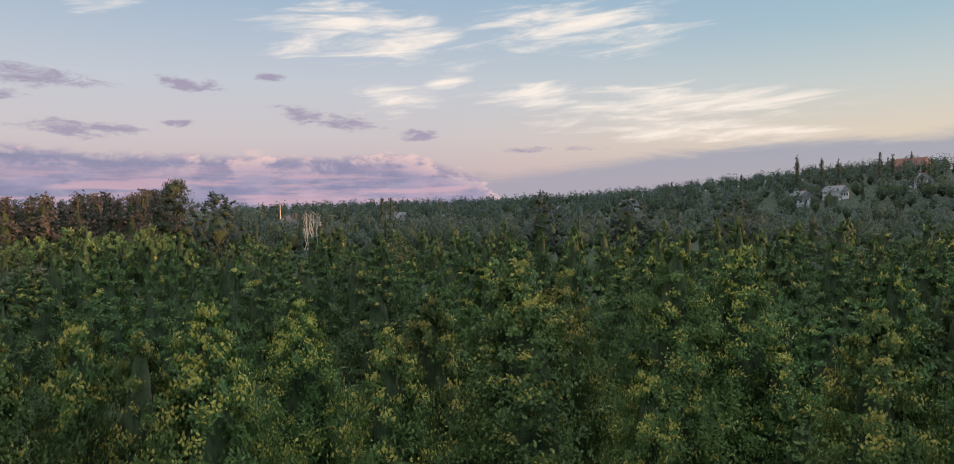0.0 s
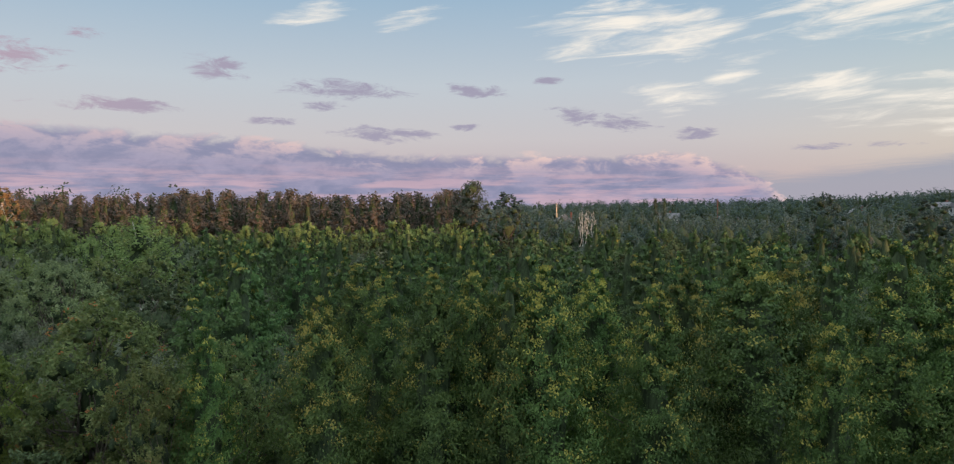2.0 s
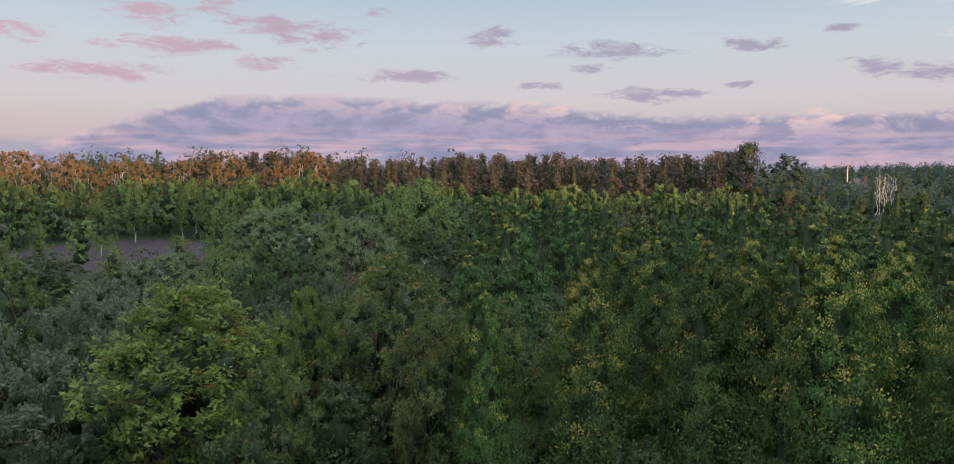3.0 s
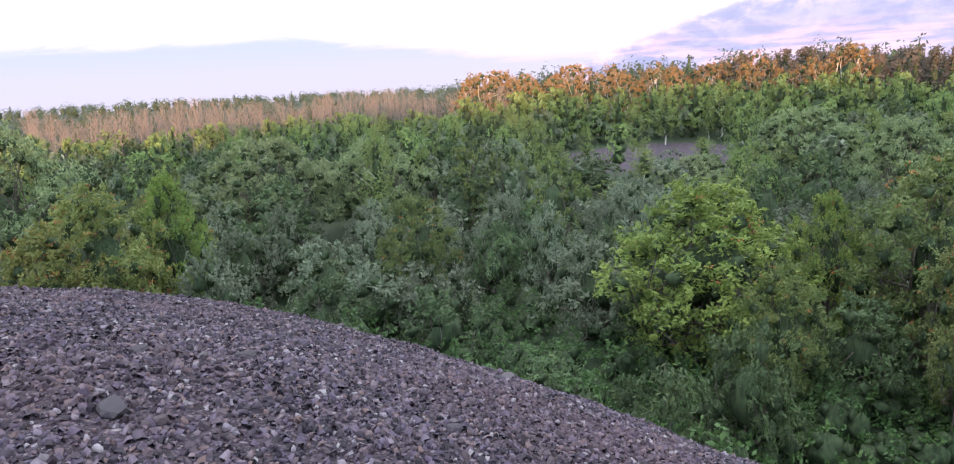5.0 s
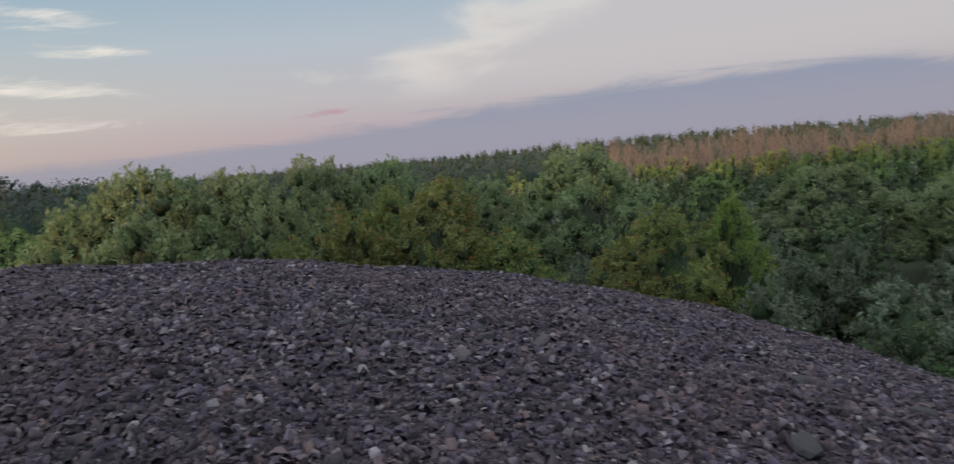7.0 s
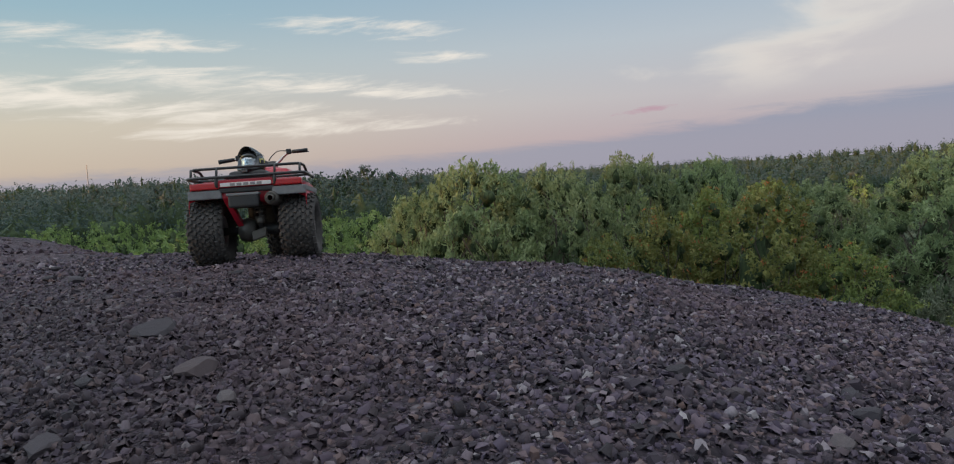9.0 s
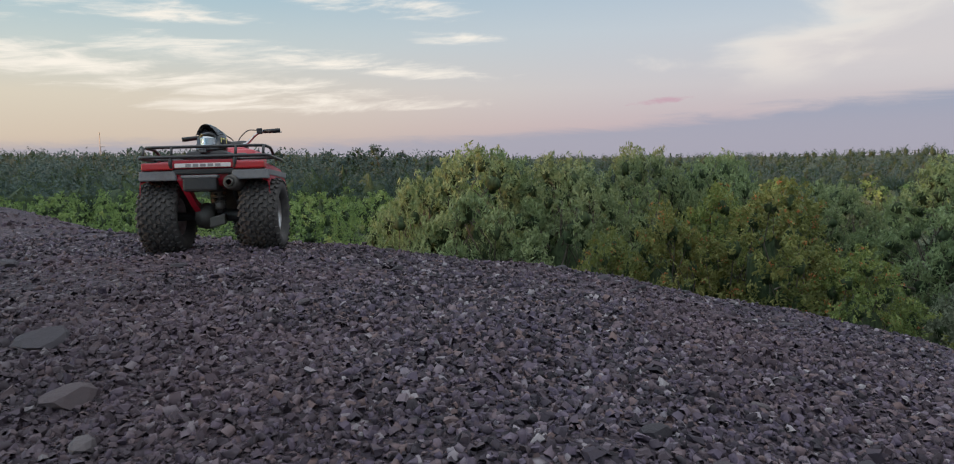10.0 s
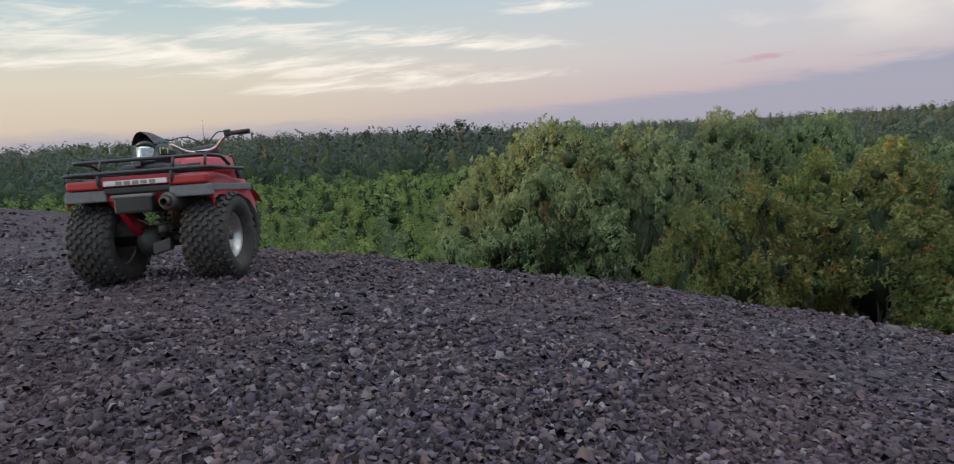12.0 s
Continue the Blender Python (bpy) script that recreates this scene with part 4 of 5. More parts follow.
cedars()


def rowans():
    for key, label, spots, berries in (
            ("rowan_bright", "bright green rowan tree with a few orange berries", [(65.2, 23, 6.0, 6.5), (56.5, 26, 5.3, 2.8), (105.7, 30, 6.7, 3.1)], 30),
            ("rowan", "rowan tree with clusters of orange berries", [(50.1, 25, 6.6, 5.0), (47.2, 20, 5.5, 3.2), (59.5, 20.5, 4.3, 2.6), (87.5, 30, 5.1, 3.8), (42, 24, 5.2, 3.4)], 70),
            ("rowan_gold", "rowan tree turning yellow, heavy with orange berries", [(127.7, 29, 8.2, 6.0), (135.0, 27, 7.4, 4.4), (139.0, 26, 6.8, 3.2), (131.3, 31, 7.9, 4.6),
             (110.3, 28, 6.7, 4.9), (113.6, 25.5, 5.9, 4.2), (122.5, 27, 6.3, 4.2), (106.5, 33, 5.8, 4.0)], 130)):
        protos = []
        for i in range(2):
            wood, green, fruit = lobes_shape(100 + i + len(key), 6.0, 5.0, 22000, 0.14, 40, 0.2, 3, 0.38, 0.5, berries, rise=0.4)
            protos.append(plant("rowan_tree", (("trunk", wood, [B], True), ("crown", green, [MAT[key]], True), ("fruit", fruit, [MAT["berry"]], False)), None,
                                label, "tree", "rowans round the heap"))
        row(protos, spots, (6.0, 5.0))


rowans()


def willows():
    protos = []
    for i in range(3):
        wood, green, _ = lobes_shape(130 + i, 8.0, 8.4, 32000, 0.21, 100, 0.04, 5, 0.27, 0.36, rise=1.6)
        protos.append(plant("willow", (("trunk", wood, [B], True), ("crown", green, [MAT["willow"]], True)), None,
                            "broad grey-green willow with narrow leaves", "tree", "willows round the heap"))
    row(protos, [(148.5, 34, 9.6, 8.4), (142.3, 33, 9.1, 7.8), (136.7, 38, 9.5, 7.0), (131.5, 41, 9.2, 7.0), (153.0, 35, 8.4, 6.4), (116.6, 42, 8.9, 8.8),
                 (98.7, 48, 7.0, 9.0), (90.5, 52, 6.2, 7.5), (65.8, 56, 5.7, 5.7), (58.3, 65, 6.3, 9.0), (124.0, 46, 7.6, 7.0), (52.0, 50, 6.0, 6.0)], (8.0, 8.0))


willows()


def scrub_trees():
    """Round-headed young trees that stand out of the scrub."""
    rng = random.Random(33)
    for key, label, seed, spots in (
            ("shrub_green", "rounded green tree standing in the scrub", 500, thin(rng, -2, 118, 38, 100, 46, 6.5)),
            ("rowan", "rounded yellow-green tree standing in the scrub", 520, [(46.1, 62), (40.0, 70), (72.0, 50)] + thin(rng, 26, 118, 36, 90, 16, 8.0)),
            ("shrub", "grey-green bushy willow standing in the scrub", 540, thin(rng, 26, 150, 36, 85, 30, 7.0))):
        protos = []
        for i in range(2):
            wood, green, _ = lobes_shape(seed + i, 5.0, 4.6, 2480, 0.25, 26, 0.1, 2, 0.42, 0.42, rise=0.9)
            protos.append(plant("scrub_tree", (("trunk", wood, [B], True), ("crown", green, [MAT[key]], True)), None, label, "tree", "trees in the scrub"))
        row(protos, [(az, d, rng.uniform(4.2, 6.6), rng.uniform(3.6, 6.0)) for az, d in spots], (5.0, 4.6))


scrub_trees()


def birches():
    protos = []
    for i in range(4):
        wood, green = slim_shape(150 + i, 6.0, 2.6, 1900, 0.16)
        protos.append(plant("young_birch", (("trunk", wood, [PALE], True), ("crown", green, [MAT["birch"]], True)), None,
                            "slim young birch with a pale stem and light green leaves", "tree", "young birches"))
    rng = random.Random(9)
    spots = [(62.7, 47, 5.0, 2.4), (60.8, 46, 4.6, 2.0), (70.2, 88, 6.2, 3.5), (73.9, 79, 4.5, 2.2), (76.3, 67, 6.2, 2.6), (77.5, 60, 6.2, 2.4), (84.1, 84, 5.8, 3.4),
             (87.2, 68, 5.7, 2.9), (80.4, 64, 5.7, 2.8), (46.8, 75, 8.8, 6.5), (46.1, 68, 6.2, 3.2), (68, 100, 7.0, 3.6), (64, 102, 7.4, 4.0)]
    spots += [(az, d, rng.uniform(5.4, 7.4), rng.uniform(2.2, 3.2)) for az, d in thin(rng, 48, 102, 44, 110, 44, 6)]
    spots += [(az, d, rng.uniform(4.0, 5.6), rng.uniform(2.0, 3.0)) for az, d in thin(rng, 154, 212, 27, 58, 95, 2.9)]
    row(protos, spots, (6.0, 2.6))
    small = [slim_shape(170 + i, 6.0, 3.2, 400, 0.29)[1] for i in range(4)]
    far = [(*place(az, d), foot(*place(az, d)), rng.uniform(0.7, 0.95), rng.uniform(0.9, 1.3)) for az, d in thin(rng, 150, 214, 58, 112, 330, 3.4)]
    far += [(*place(az, d), foot(*place(az, d)), rng.uniform(0.8, 1.1), rng.uniform(0.9, 1.3)) for az, d in thin(rng, 44, 150, 60, 125, 120, 6)]
    tagged(new("birch_thicket", mesh_from("birch_thicket", scatter(small, far, 5), [MAT["birch"]], True)),
           "thicket of light green young birches", "birch thicket", kind="stuff")


birches()


def shrubs():
    rng = random.Random(12)
    for key, label, spots in (
            ("shrub", "grey-green leafy shrub below the heap", [(az, d, rng.uniform(2.4, 4.4), rng.uniform(2.6, 4.6)) for az, d in thin(rng, 46, 156, 25, 46, 58, 3.0)]),
            ("shrub_green", "green leafy shrub below the heap", [(az, d, rng.uniform(2.0, 3.8), rng.uniform(2.4, 3.8)) for az, d in thin(rng, 30, 150, 14, 36, 46, 2.7)])):
        protos = []
        for i in range(3):
            wood, green, _ = lobes_shape(200 + i + len(key), 3.0, 3.4, 4200, 0.155, 14, 0.08, 3, 0.38, 0.35, rise=1.1)
            protos.append(plant("shrub", (("stem", wood, [B], True), ("leaves", green, [MAT[key]], True)), None, label, "shrub", "shrubs below the heap"))
        row(protos, spots, (3.0, 3.4))
    small = [lobes_shape(220 + i, 3.0, 3.6, 340, 0.42, 7, 0.1, 2, 0.4, 0.35, rise=1.2)[1] for i in range(4)]
    far = [(*place(az, d), foot(*place(az, d)), rng.uniform(0.8, 1.7) * (0.5 if 63 < az < 77 and d < 76 else 1), rng.uniform(0.8, 1.6)) for az, d in thin(rng, 44, 158, 44, 120, 330, 4.2)]
    tagged(new("shrubland", mesh_from("shrubland", scatter(small, far, 6), [MAT["shrub"]], True)), "grey-green shrubs covering the plain", "shrubs", kind="stuff")
    # low growth along the foot of the heap and between the trees
    low = [lobes_shape(240 + i, 1.0, 1.6, 280, 0.10, 4, 0.05, 1, 0.5, 0.3)[1] for i in range(4)]
    at = []
    for i in range(1600):
        az, d = (rng.uniform(35, 112), math.sqrt(rng.uniform(11 ** 2, 24 ** 2))) if i % 5 < 3 else (rng.uniform(-40, 210), math.sqrt(rng.uniform(14 ** 2, 30 ** 2)))
        x, y = place(az, d)
        if not on_heap(x, y, 2.6 if 35 < az < 112 else 1.2):
            at.append((x, y, foot(x, y) - 0.1, rng.uniform(0.6, 1.7), rng.uniform(0.9, 1.7)))
    between = [(*place(az, d), foot(*place(az, d)) - 0.1, rng.uniform(0.8, 1.7), rng.uniform(1.0, 1.8)) for az, d in thin(rng, -48, 46, 19, 64, 220, 2.4)]
    tagged(new("undergrowth", mesh_from("undergrowth", scatter(low, at[:400] + between, 7), [MAT["undergrowth"]], True)), "low green undergrowth round the foot of the heap", "undergrowth", kind="stuff")


shrubs()


def far_woods():
    rng = random.Random(21)

    def top(az, d, el, spread):
        """Scale for a ten-metre shape whose top stands at the elevation el."""
        x, y = place(az, d)
        z = foot(x, y)
        return x, y, z, max(0.25, (d * math.tan(radians(el)) - z + rng.uniform(-spread, spread * 0.5)) / 10)

    pines = [spire_shape(300 + i, 10, 3.9, 850, 0.42)[1] for i in range(4)]
    pine_wood = [spire_shape(300 + i, 10, 3.4, 14, 0.75)[0] for i in range(4)]
    spots = []
    for az, d in thin(rng, 22, 64, 118, 150, 270, 3.0):
        x, y, z, s = top(az, d, 0.95 + 0.25 * math.sin(az * 0.35), 1.8)
        spots.append((x, y, z, s, s * rng.uniform(0.9, 1.7)))
    tagged(new("pine_belt", mesh_from("pine_belt", scatter(pines, spots, 8), [MAT["pine_belt"]], True)), "dark belt of tall pines with reddish sunlight painted into their needles", "pine wood", kind="stuff")
    trunks = Shape(*join([Shape(s.v, s.f, s.m) for s in (scatter(pine_wood, spots, 8),)]))
    tagged(new("pine_trunks", mesh_from("pine_trunks", trunks, [B])), "bare lower trunks of the pine belt", "pine trunks", kind="stuff")

    aspens = [lobes_shape(320 + i, 10, 7, 4600, 0.28, 34, 0.12, 1, 0.5, 0.4) for i in range(3)]
    spots = []
    for az, d in thin(rng, 55, 83, 112, 140, 62, 5.0):
        x, y, z, s = top(az, d, 1.0 + 0.35 * math.sin(az * 0.7 + 1), 1.6)
        spots.append((x, y, z, s, s * rng.uniform(0.8, 1.1)))
    tagged(new("aspen_wood", mesh_from("aspen_wood", scatter([a[1] for a in aspens], spots, 9), [MAT["autumn"]], True)), "aspens turning orange, with the last sunlight tinted into their leaves", "aspen wood", kind="stuff")
    tagged(new("aspen_trunks", mesh_from("aspen_trunks", scatter([a[0] for a in aspens], spots, 9), [PALE])), "pale trunks of the turning aspens", "aspen trunks", kind="stuff")

    bare = [bare_shape(340 + i, 10, 6) for i in range(4)]
    spots = []
    for az, d in thin(rng, 80, 114, 105, 140, 260, 2.7):
        x, y, z, s = top(az, d, -0.1 + 0.3 * math.sin(az * 0.5), 1.6)
        spots.append((x, y, z, s, s * rng.uniform(0.7, 1.0)))
    tagged(new("bare_wood", mesh_from("bare_wood", scatter(bare, spots, 10), [MAT["twig"]])), "leafless pinkish trees standing close together", "bare wood", kind="stuff")

    # light green birches in front of the pines, aspens and bare trees
    slim = [slim_shape(440 + i, 10.0, 5.0, 400, 0.5)[1] for i in range(4)]
    spots = []
    for az0, az1, el, count in ((22, 52, -1.4, 80), (52, 84, -0.75, 100), (84, 114, -1.7, 70)):
        for az, d in thin(rng, az0, az1, 100, 112, count, 2.6):
            x, y, z, s = top(az, d, el, 1.6)
            spots.append((x, y, z, s, s * rng.uniform(0.8, 1.3)))
    tagged(new("birch_belt", mesh_from("birch_belt", scatter(slim, spots, 13), [MAT["birch"]], True)), "light green birches in front of the taller woods", "birch wood", kind="stuff")

    # woods out to the skyline, all round
    broad = [tiny_shape(360 + i, 9, 8, 84, 0.95, False) for i in range(5)]
    conif = [spire_shape(380 + i, 10, 4.0, 96, 0.9, 0.1)[1] for i in range(3)]
    # sectors -165 to -58 hold unseen trees added to shade heap and cedars
    spots = []
    for az0, az1, d0, d1, count, gap, lo, hi in ((-55, 22, 122, 300, 600, 5.6, 0.45, 0.85), (22, 84, 150, 230, 90, 8, 0.8, 1.1), (84, 150, 122, 260, 420, 6.0, 0.5, 0.85),
                                               (150, 215, 112, 150, 210, 5.0, 0.7, 1.08), (150, 215, 150, 260, 420, 5.5, 0.85, 1.25), (-52, 20, 300, 650, 900, 7.5, 0.8, 1.15), (84, 212, 260, 420, 560, 7.5, 0.7, 1.0),
                                               (84, 212, 420, 720, 620, 10, 0.8, 1.15), (-52, 212, 800, 1400, 420, 18, 1.1, 1.5), (-92, -70, 95, 130, 52, 5.0, 1.65, 1.8), (-70, -58, 95, 130, 22, 6.0, 0.85, 1.0), (-113, -96, 95, 130, 46, 5.0, 1.5, 1.75), (-96, -92, 95, 130, 9, 5.5, 1.65, 1.8), (-165, -113, 95, 130, 80, 6.0, 1.0, 1.2)):
        for az, d in thin(rng, az0, az1, d0, d1, count, gap):
            x, y = place(az, d)
            spots.append((x, y, foot(x, y) - 0.3, rng.uniform(lo, hi), rng.uniform(lo, hi) * 1.05))
    leafy = [tiny_shape(370 + i, 9, 8, 230, 0.5, False) for i in range(5)]
    cut = [s for s in spots if rng.random() < 0.15]
    keep = [s for s in spots if s not in set(cut)]
    close = [s for s in keep if math.hypot(s[0], s[1]) < 175]
    keep = [s for s in keep if math.hypot(s[0], s[1]) >= 175]
    tagged(new("far_woods", mesh_from("far_woods", scatter(broad, keep, 11), [MAT["wood"]], True)), "mixed green woods reaching to the skyline", "far woods", kind="stuff")
    tagged(new("dark_wood", mesh_from("dark_wood", scatter(leafy, close, 14), [MAT["wood"]], True)), "dark broad-leaved wood at the edge of the plain, with unseen trees added to block the sun", "wood", kind="stuff")
    tagged(new("far_conifers", mesh_from("far_conifers", scatter(conif, [(x, y, z, h * 1.0, w * 1.2) for x, y, z, h, w in cut], 12), [MAT["pine"]], True)),
           "dark conifers standing among the far woods and the unseen sun-blocking trees", "far conifers", kind="stuff")

    # landmarks that stand above the rest
    wood, green = pine_shape(401, 13.6, 6.0, 2400, 0.55)
    big = plant("tall_pine", (("trunk", wood, [B], True), ("crown", green, [MAT["pine"]], True)), None, "tall dark pine standing above the other trees", "tree", "landmark trees")
    x, y = place(22.0, 118)
    z = foot(x, y)
    big.matrix_basis = stand(x, y, z, 0.3, (118 * math.tan(radians(1.96)) - z) / 13.6)
    for az, d, el, w in ((19.4, 112, 1.0, 1.25), (-4.2, 120, 0.9, 1.0), (-10.5, 118, 0.6, 1.1), (-18, 120, 0.4, 1.1), (157.7, 150, 0.95, 1.1), (159.4, 152, 0.75, 1.0), (161.4, 150, 0.6, 0.9), (155.8, 155, 0.5, 0.9), (165.5, 150, 0.6, 1.1), (168.2, 154, 0.45, 1.0), (172.5, 150, 0.5, 1.0)):
        wood, green, _ = lobes_shape(410 + int(az), 12, 8, 3600, 0.34, 30, 0.15, 1, 0.6, 0.45)
        t = plant("broad_tree", (("trunk", wood, [B], True), ("crown", green, [MAT["wood"]], True)), None, "broad dark green tree standing above the other woods", "tree", "landmark trees")
        x, y = place(az, d)
        z = foot(x, y)
        t.matrix_basis = stand(x, y, z, az, (d * math.tan(radians(el)) - z) / 12, w)
    # dark spruces on the town's hill
    for i, (az, d, el) in enumerate(((-23.4, 400, 3.25), (-25.0, 410, 3.15), (-26.1, 430, 2.9), (-28.6, 420, 3.2), (-29.4, 440, 3.1), (-4.6, 300, 0.95), (6.9, 300, 0.75), (7.6, 310, 0.7))):
        wood, green = spire_shape(460 + i, 14, 4.6, 640, 0.7)
        t = plant("tall_spruce", (("trunk", wood, [B], True), ("crown", green, [MAT["pine"]], True)), None, "dark pointed spruce standing above the town's trees", "tree", "landmark trees")
        x, y = place(az, d)
        z = foot(x, y)
        t.matrix_basis = stand(x, y, z, i, max(0.5, (d * math.tan(radians(el)) - z) / 14), 1.0)
    # a few dead white birches in a clump
    for i in range(6):
        wood = bare_shape(430 + i, 11, 4, 12)
        t = plant("dead_birch", (("trunk", wood, [PALE], True),), None, "dead white birch with bare upright limbs", "tree", "dead birches")
        x, y = place(13.4 - i * 0.22, 172 + i)
        z = foot(x, y)
        t.matrix_basis = stand(x, y, z, i, (172 * math.tan(radians(-0.1 - 0.08 * abs(i - 2))) - z) / 11)


far_woods()

# ---------------------------------------------------------------- the town on the hill


def plain_mat(name, colour, rough=0.6, metal=0.0, spec=0.4, grain=30.0, wear=0.25, coat=0.0, other=None):
    m, k = material(name)
    c = coords(k)
    a, b = k.noise(c, grain, 5.0, 0.65), k.noise(c, grain * 0.12, 4.0)
    dark = other or tuple(x * 0.6 for x in colour)
    col = k.mix(k.math("MULTIPLY", k.step(k.math("ADD", k.math("MULTIPLY", a, 0.5), k.math("MULTIPLY", b, 0.5)), 0.42, 0.62), wear), colour, dark)
    finish(k, col, k.math("ADD", rough - 0.08, k.math("MULTIPLY", a, 0.16)), a, 0.08, 0.004, metal, spec, coat)
    return m


MAT.update(
    siding=plain_mat("white_house_siding", (0.45, 0.45, 0.45), 0.7, grain=2.0), roofing=plain_mat("grey_shingle_roof", (0.17, 0.17, 0.18), 0.85, grain=3.0),
    brickred=plain_mat("red_brick_wall", (0.19, 0.085, 0.065), 0.85, grain=4.0), pane=plain_mat("dark_window_glass", (0.03, 0.035, 0.04), 0.1),
    slate=plain_mat("dark_slate", (0.06, 0.06, 0.07), 0.7, grain=2.0), zinc=plain_mat("galvanised_pole", (0.16, 0.165, 0.17), 0.4, 0.6))


def part(name, bm, mat, parent, label="", smooth=False):
    me = bpy.data.meshes.new(name)
    bmesh.ops.recalc_face_normals(bm, faces=bm.faces[:])
    bm.to_mesh(me), bm.free()
    me.materials.append(mat)
    if smooth:
        me.polygons.foreach_set("use_smooth", np.full(len(me.polygons), True))
    ob = new(name, me)
    ob.parent = parent
    if label:
        tagged(ob, label)
    return ob


def block(bm, x0, x1, y0, y1, z0, z1, bevel=0.0):
    r = bmesh.ops.create_cube(bm, size=1.0, matrix=Matrix.LocRotScale(((x0 + x1) / 2, (y0 + y1) / 2, (z0 + z1) / 2), None, (x1 - x0, y1 - y0, z1 - z0)))
    if bevel:
        edges = {e for v in r["verts"] for e in v.link_edges}
        bmesh.ops.bevel(bm, geom=list(edges), offset=bevel, segments=2, affect="EDGES", profile=0.6)
    return bm


def gable(bm, w, d, z0, rise, over=0.4):
    a = [bm.verts.new(p) for p in ((-w / 2 - over, -d / 2 - over, z0), (w / 2 + over, -d / 2 - over, z0), (0, -d / 2 - over, z0 + rise),
                                   (-w / 2 - over, d / 2 + over, z0), (w / 2 + over, d / 2 + over, z0), (0, d / 2 + over, z0 + rise))]
    for f in ((0, 1, 2), (5, 4, 3), (0, 2, 5, 3), (1, 4, 5, 2), (0, 3, 4, 1)):
        bm.faces.new([a[i] for i in f])
    return bm


def house(az, d, lift, w, dep, storeys, wall, label, turn=0.0):
    x, y = place(az, d)
    ob = tagged(new("house"), label, "house", "houses of the town")
    h = 2.8 * storeys
    part("wall", block(bmesh.new(), -w / 2, w / 2, -dep / 2, dep / 2, -3, h), wall, ob)
    part("roof", gable(bmesh.new(), w, dep, h, w * 0.38), MAT["roofing"], ob)
    part("chimney", block(bmesh.new(), w * 0.2, w * 0.2 + 0.7, -0.4, 0.4, h, h + w * 0.38 + 0.9), MAT["brickred"], ob)
    for s in range(storeys):
        for i in (-1, 0, 1):
            part("window", block(bmesh.new(), i * w * 0.3 - 0.5, i * w * 0.3 + 0.5, -dep / 2 - 0.05, -dep / 2 + 0.05, 2.8 * s + 0.9, 2.8 * s + 2.2), MAT["pane"], ob)
    ob.matrix_basis = stand(x, y, foot(x, y) + lift, radians(az + turn))


def town():
    for az, d, lift, w, dep, st, wall, label, turn in (
            (-23.5, 330, 2.5, 8, 8, 2, "siding", "white house with a grey shingle roof among trees", 30), (-25.8, 360, 2.5, 7, 8, 2, "siding", "pale two-storey house on the wooded hill", 60),
            (-6.2, 330, 3.5, 12, 8, 1, "siding", "low white building with a grey roof among trees", 10), (6.5, 330, 2.5, 6, 8, 2, "siding", "white gabled house behind the trees", 80),
            (2.2, 350, 2.0, 7, 8, 2, "brickred", "red brick house with a grey roof", 20), (14.6, 300, 3.0, 13, 8, 1, "siding", "long low white shed at the edge of the wood", 5),
            (-11.5, 380, 2.5, 7, 8, 2, "siding", "white house half hidden by trees", 45), (-31, 400, 2.5, 8, 8, 2, "siding", "pale house high on the hill", 15)):
        house(az, d, lift - 4.4, w, dep, st, MAT[wall], label, turn)
    # church with its steeple
    x, y = place(-30.6, 520)
    ch = tagged(new("church"), "dark church steeple rising over the wooded hill", "church")
    z = foot(x, y)
    tip = 520 * math.tan(radians(3.3)) - z
    part("nave", gable(block(bmesh.new(), -5, 5, 2, 20, -2, 4), 10, 18, 4, 5), MAT["brickred"], ch)
    part("tower", block(bmesh.new(), -2.2, 2.2, -2.2, 2.2, -2, tip - 13), MAT["slate"], ch)
    bm = bmesh.new()
    bmesh.ops.create_cone(bm, segments=8, radius1=2.6, radius2=0.1, depth=13, cap_ends=True, matrix=Matrix.Translation((0, 0, tip - 6.5)))
    part("spire", bm, MAT["slate"], ch, "dark slate spire")
    ch.matrix_basis = stand(x, y, z, 0.5)
    # poles
    for az, d, el, name, label in ((15.2, 290, 0.2, "utility_pole", "pale utility pole beside the white shed"), (177.5, 420, 2.0, "radio_mast", "thin radio mast above the far trees"),
                                   (3.0, 340, 0.6, "chimney_stack", "thin orange-red chimney stack among trees")):
        x, y = place(az, d)
        z = foot(x, y)
        ob = tagged(new(name), label, name.replace("_", " "))
        bm = bmesh.new()
        top = d * math.tan(radians(el)) - z
        r = 0.35 if name != "radio_mast" else 0.25
        bmesh.ops.create_cone(bm, segments=8, radius1=r, radius2=r * 0.7, depth=top + 1, cap_ends=True, matrix=Matrix.Translation((0, 0, top / 2)))
        part("shaft", bm, MAT["brickred"] if name == "chimney_stack" else MAT["zinc"], ob)
        if name == "utility_pole":
            part("crossarm", block(bmesh.new(), -1.2, 1.2, -0.08, 0.08, top - 0.9, top - 0.7), MAT["zinc"], ob)
        ob.matrix_basis = stand(x, y, z, 0.4)
    # bare shale clearing among the birches
    patch = polar_sheet("clearing", (-83, 31), np.linspace(0.01, 15, 12), 40, lambda u, v: land_z(u, v) + 0.25 - 0.3 * (np.hypot(u + 83, v - 31) / 15) ** 2, MAT["heap"])
    tagged(patch, "bare patch of purple-grey shale in the scrub", "clearing", kind="structure")


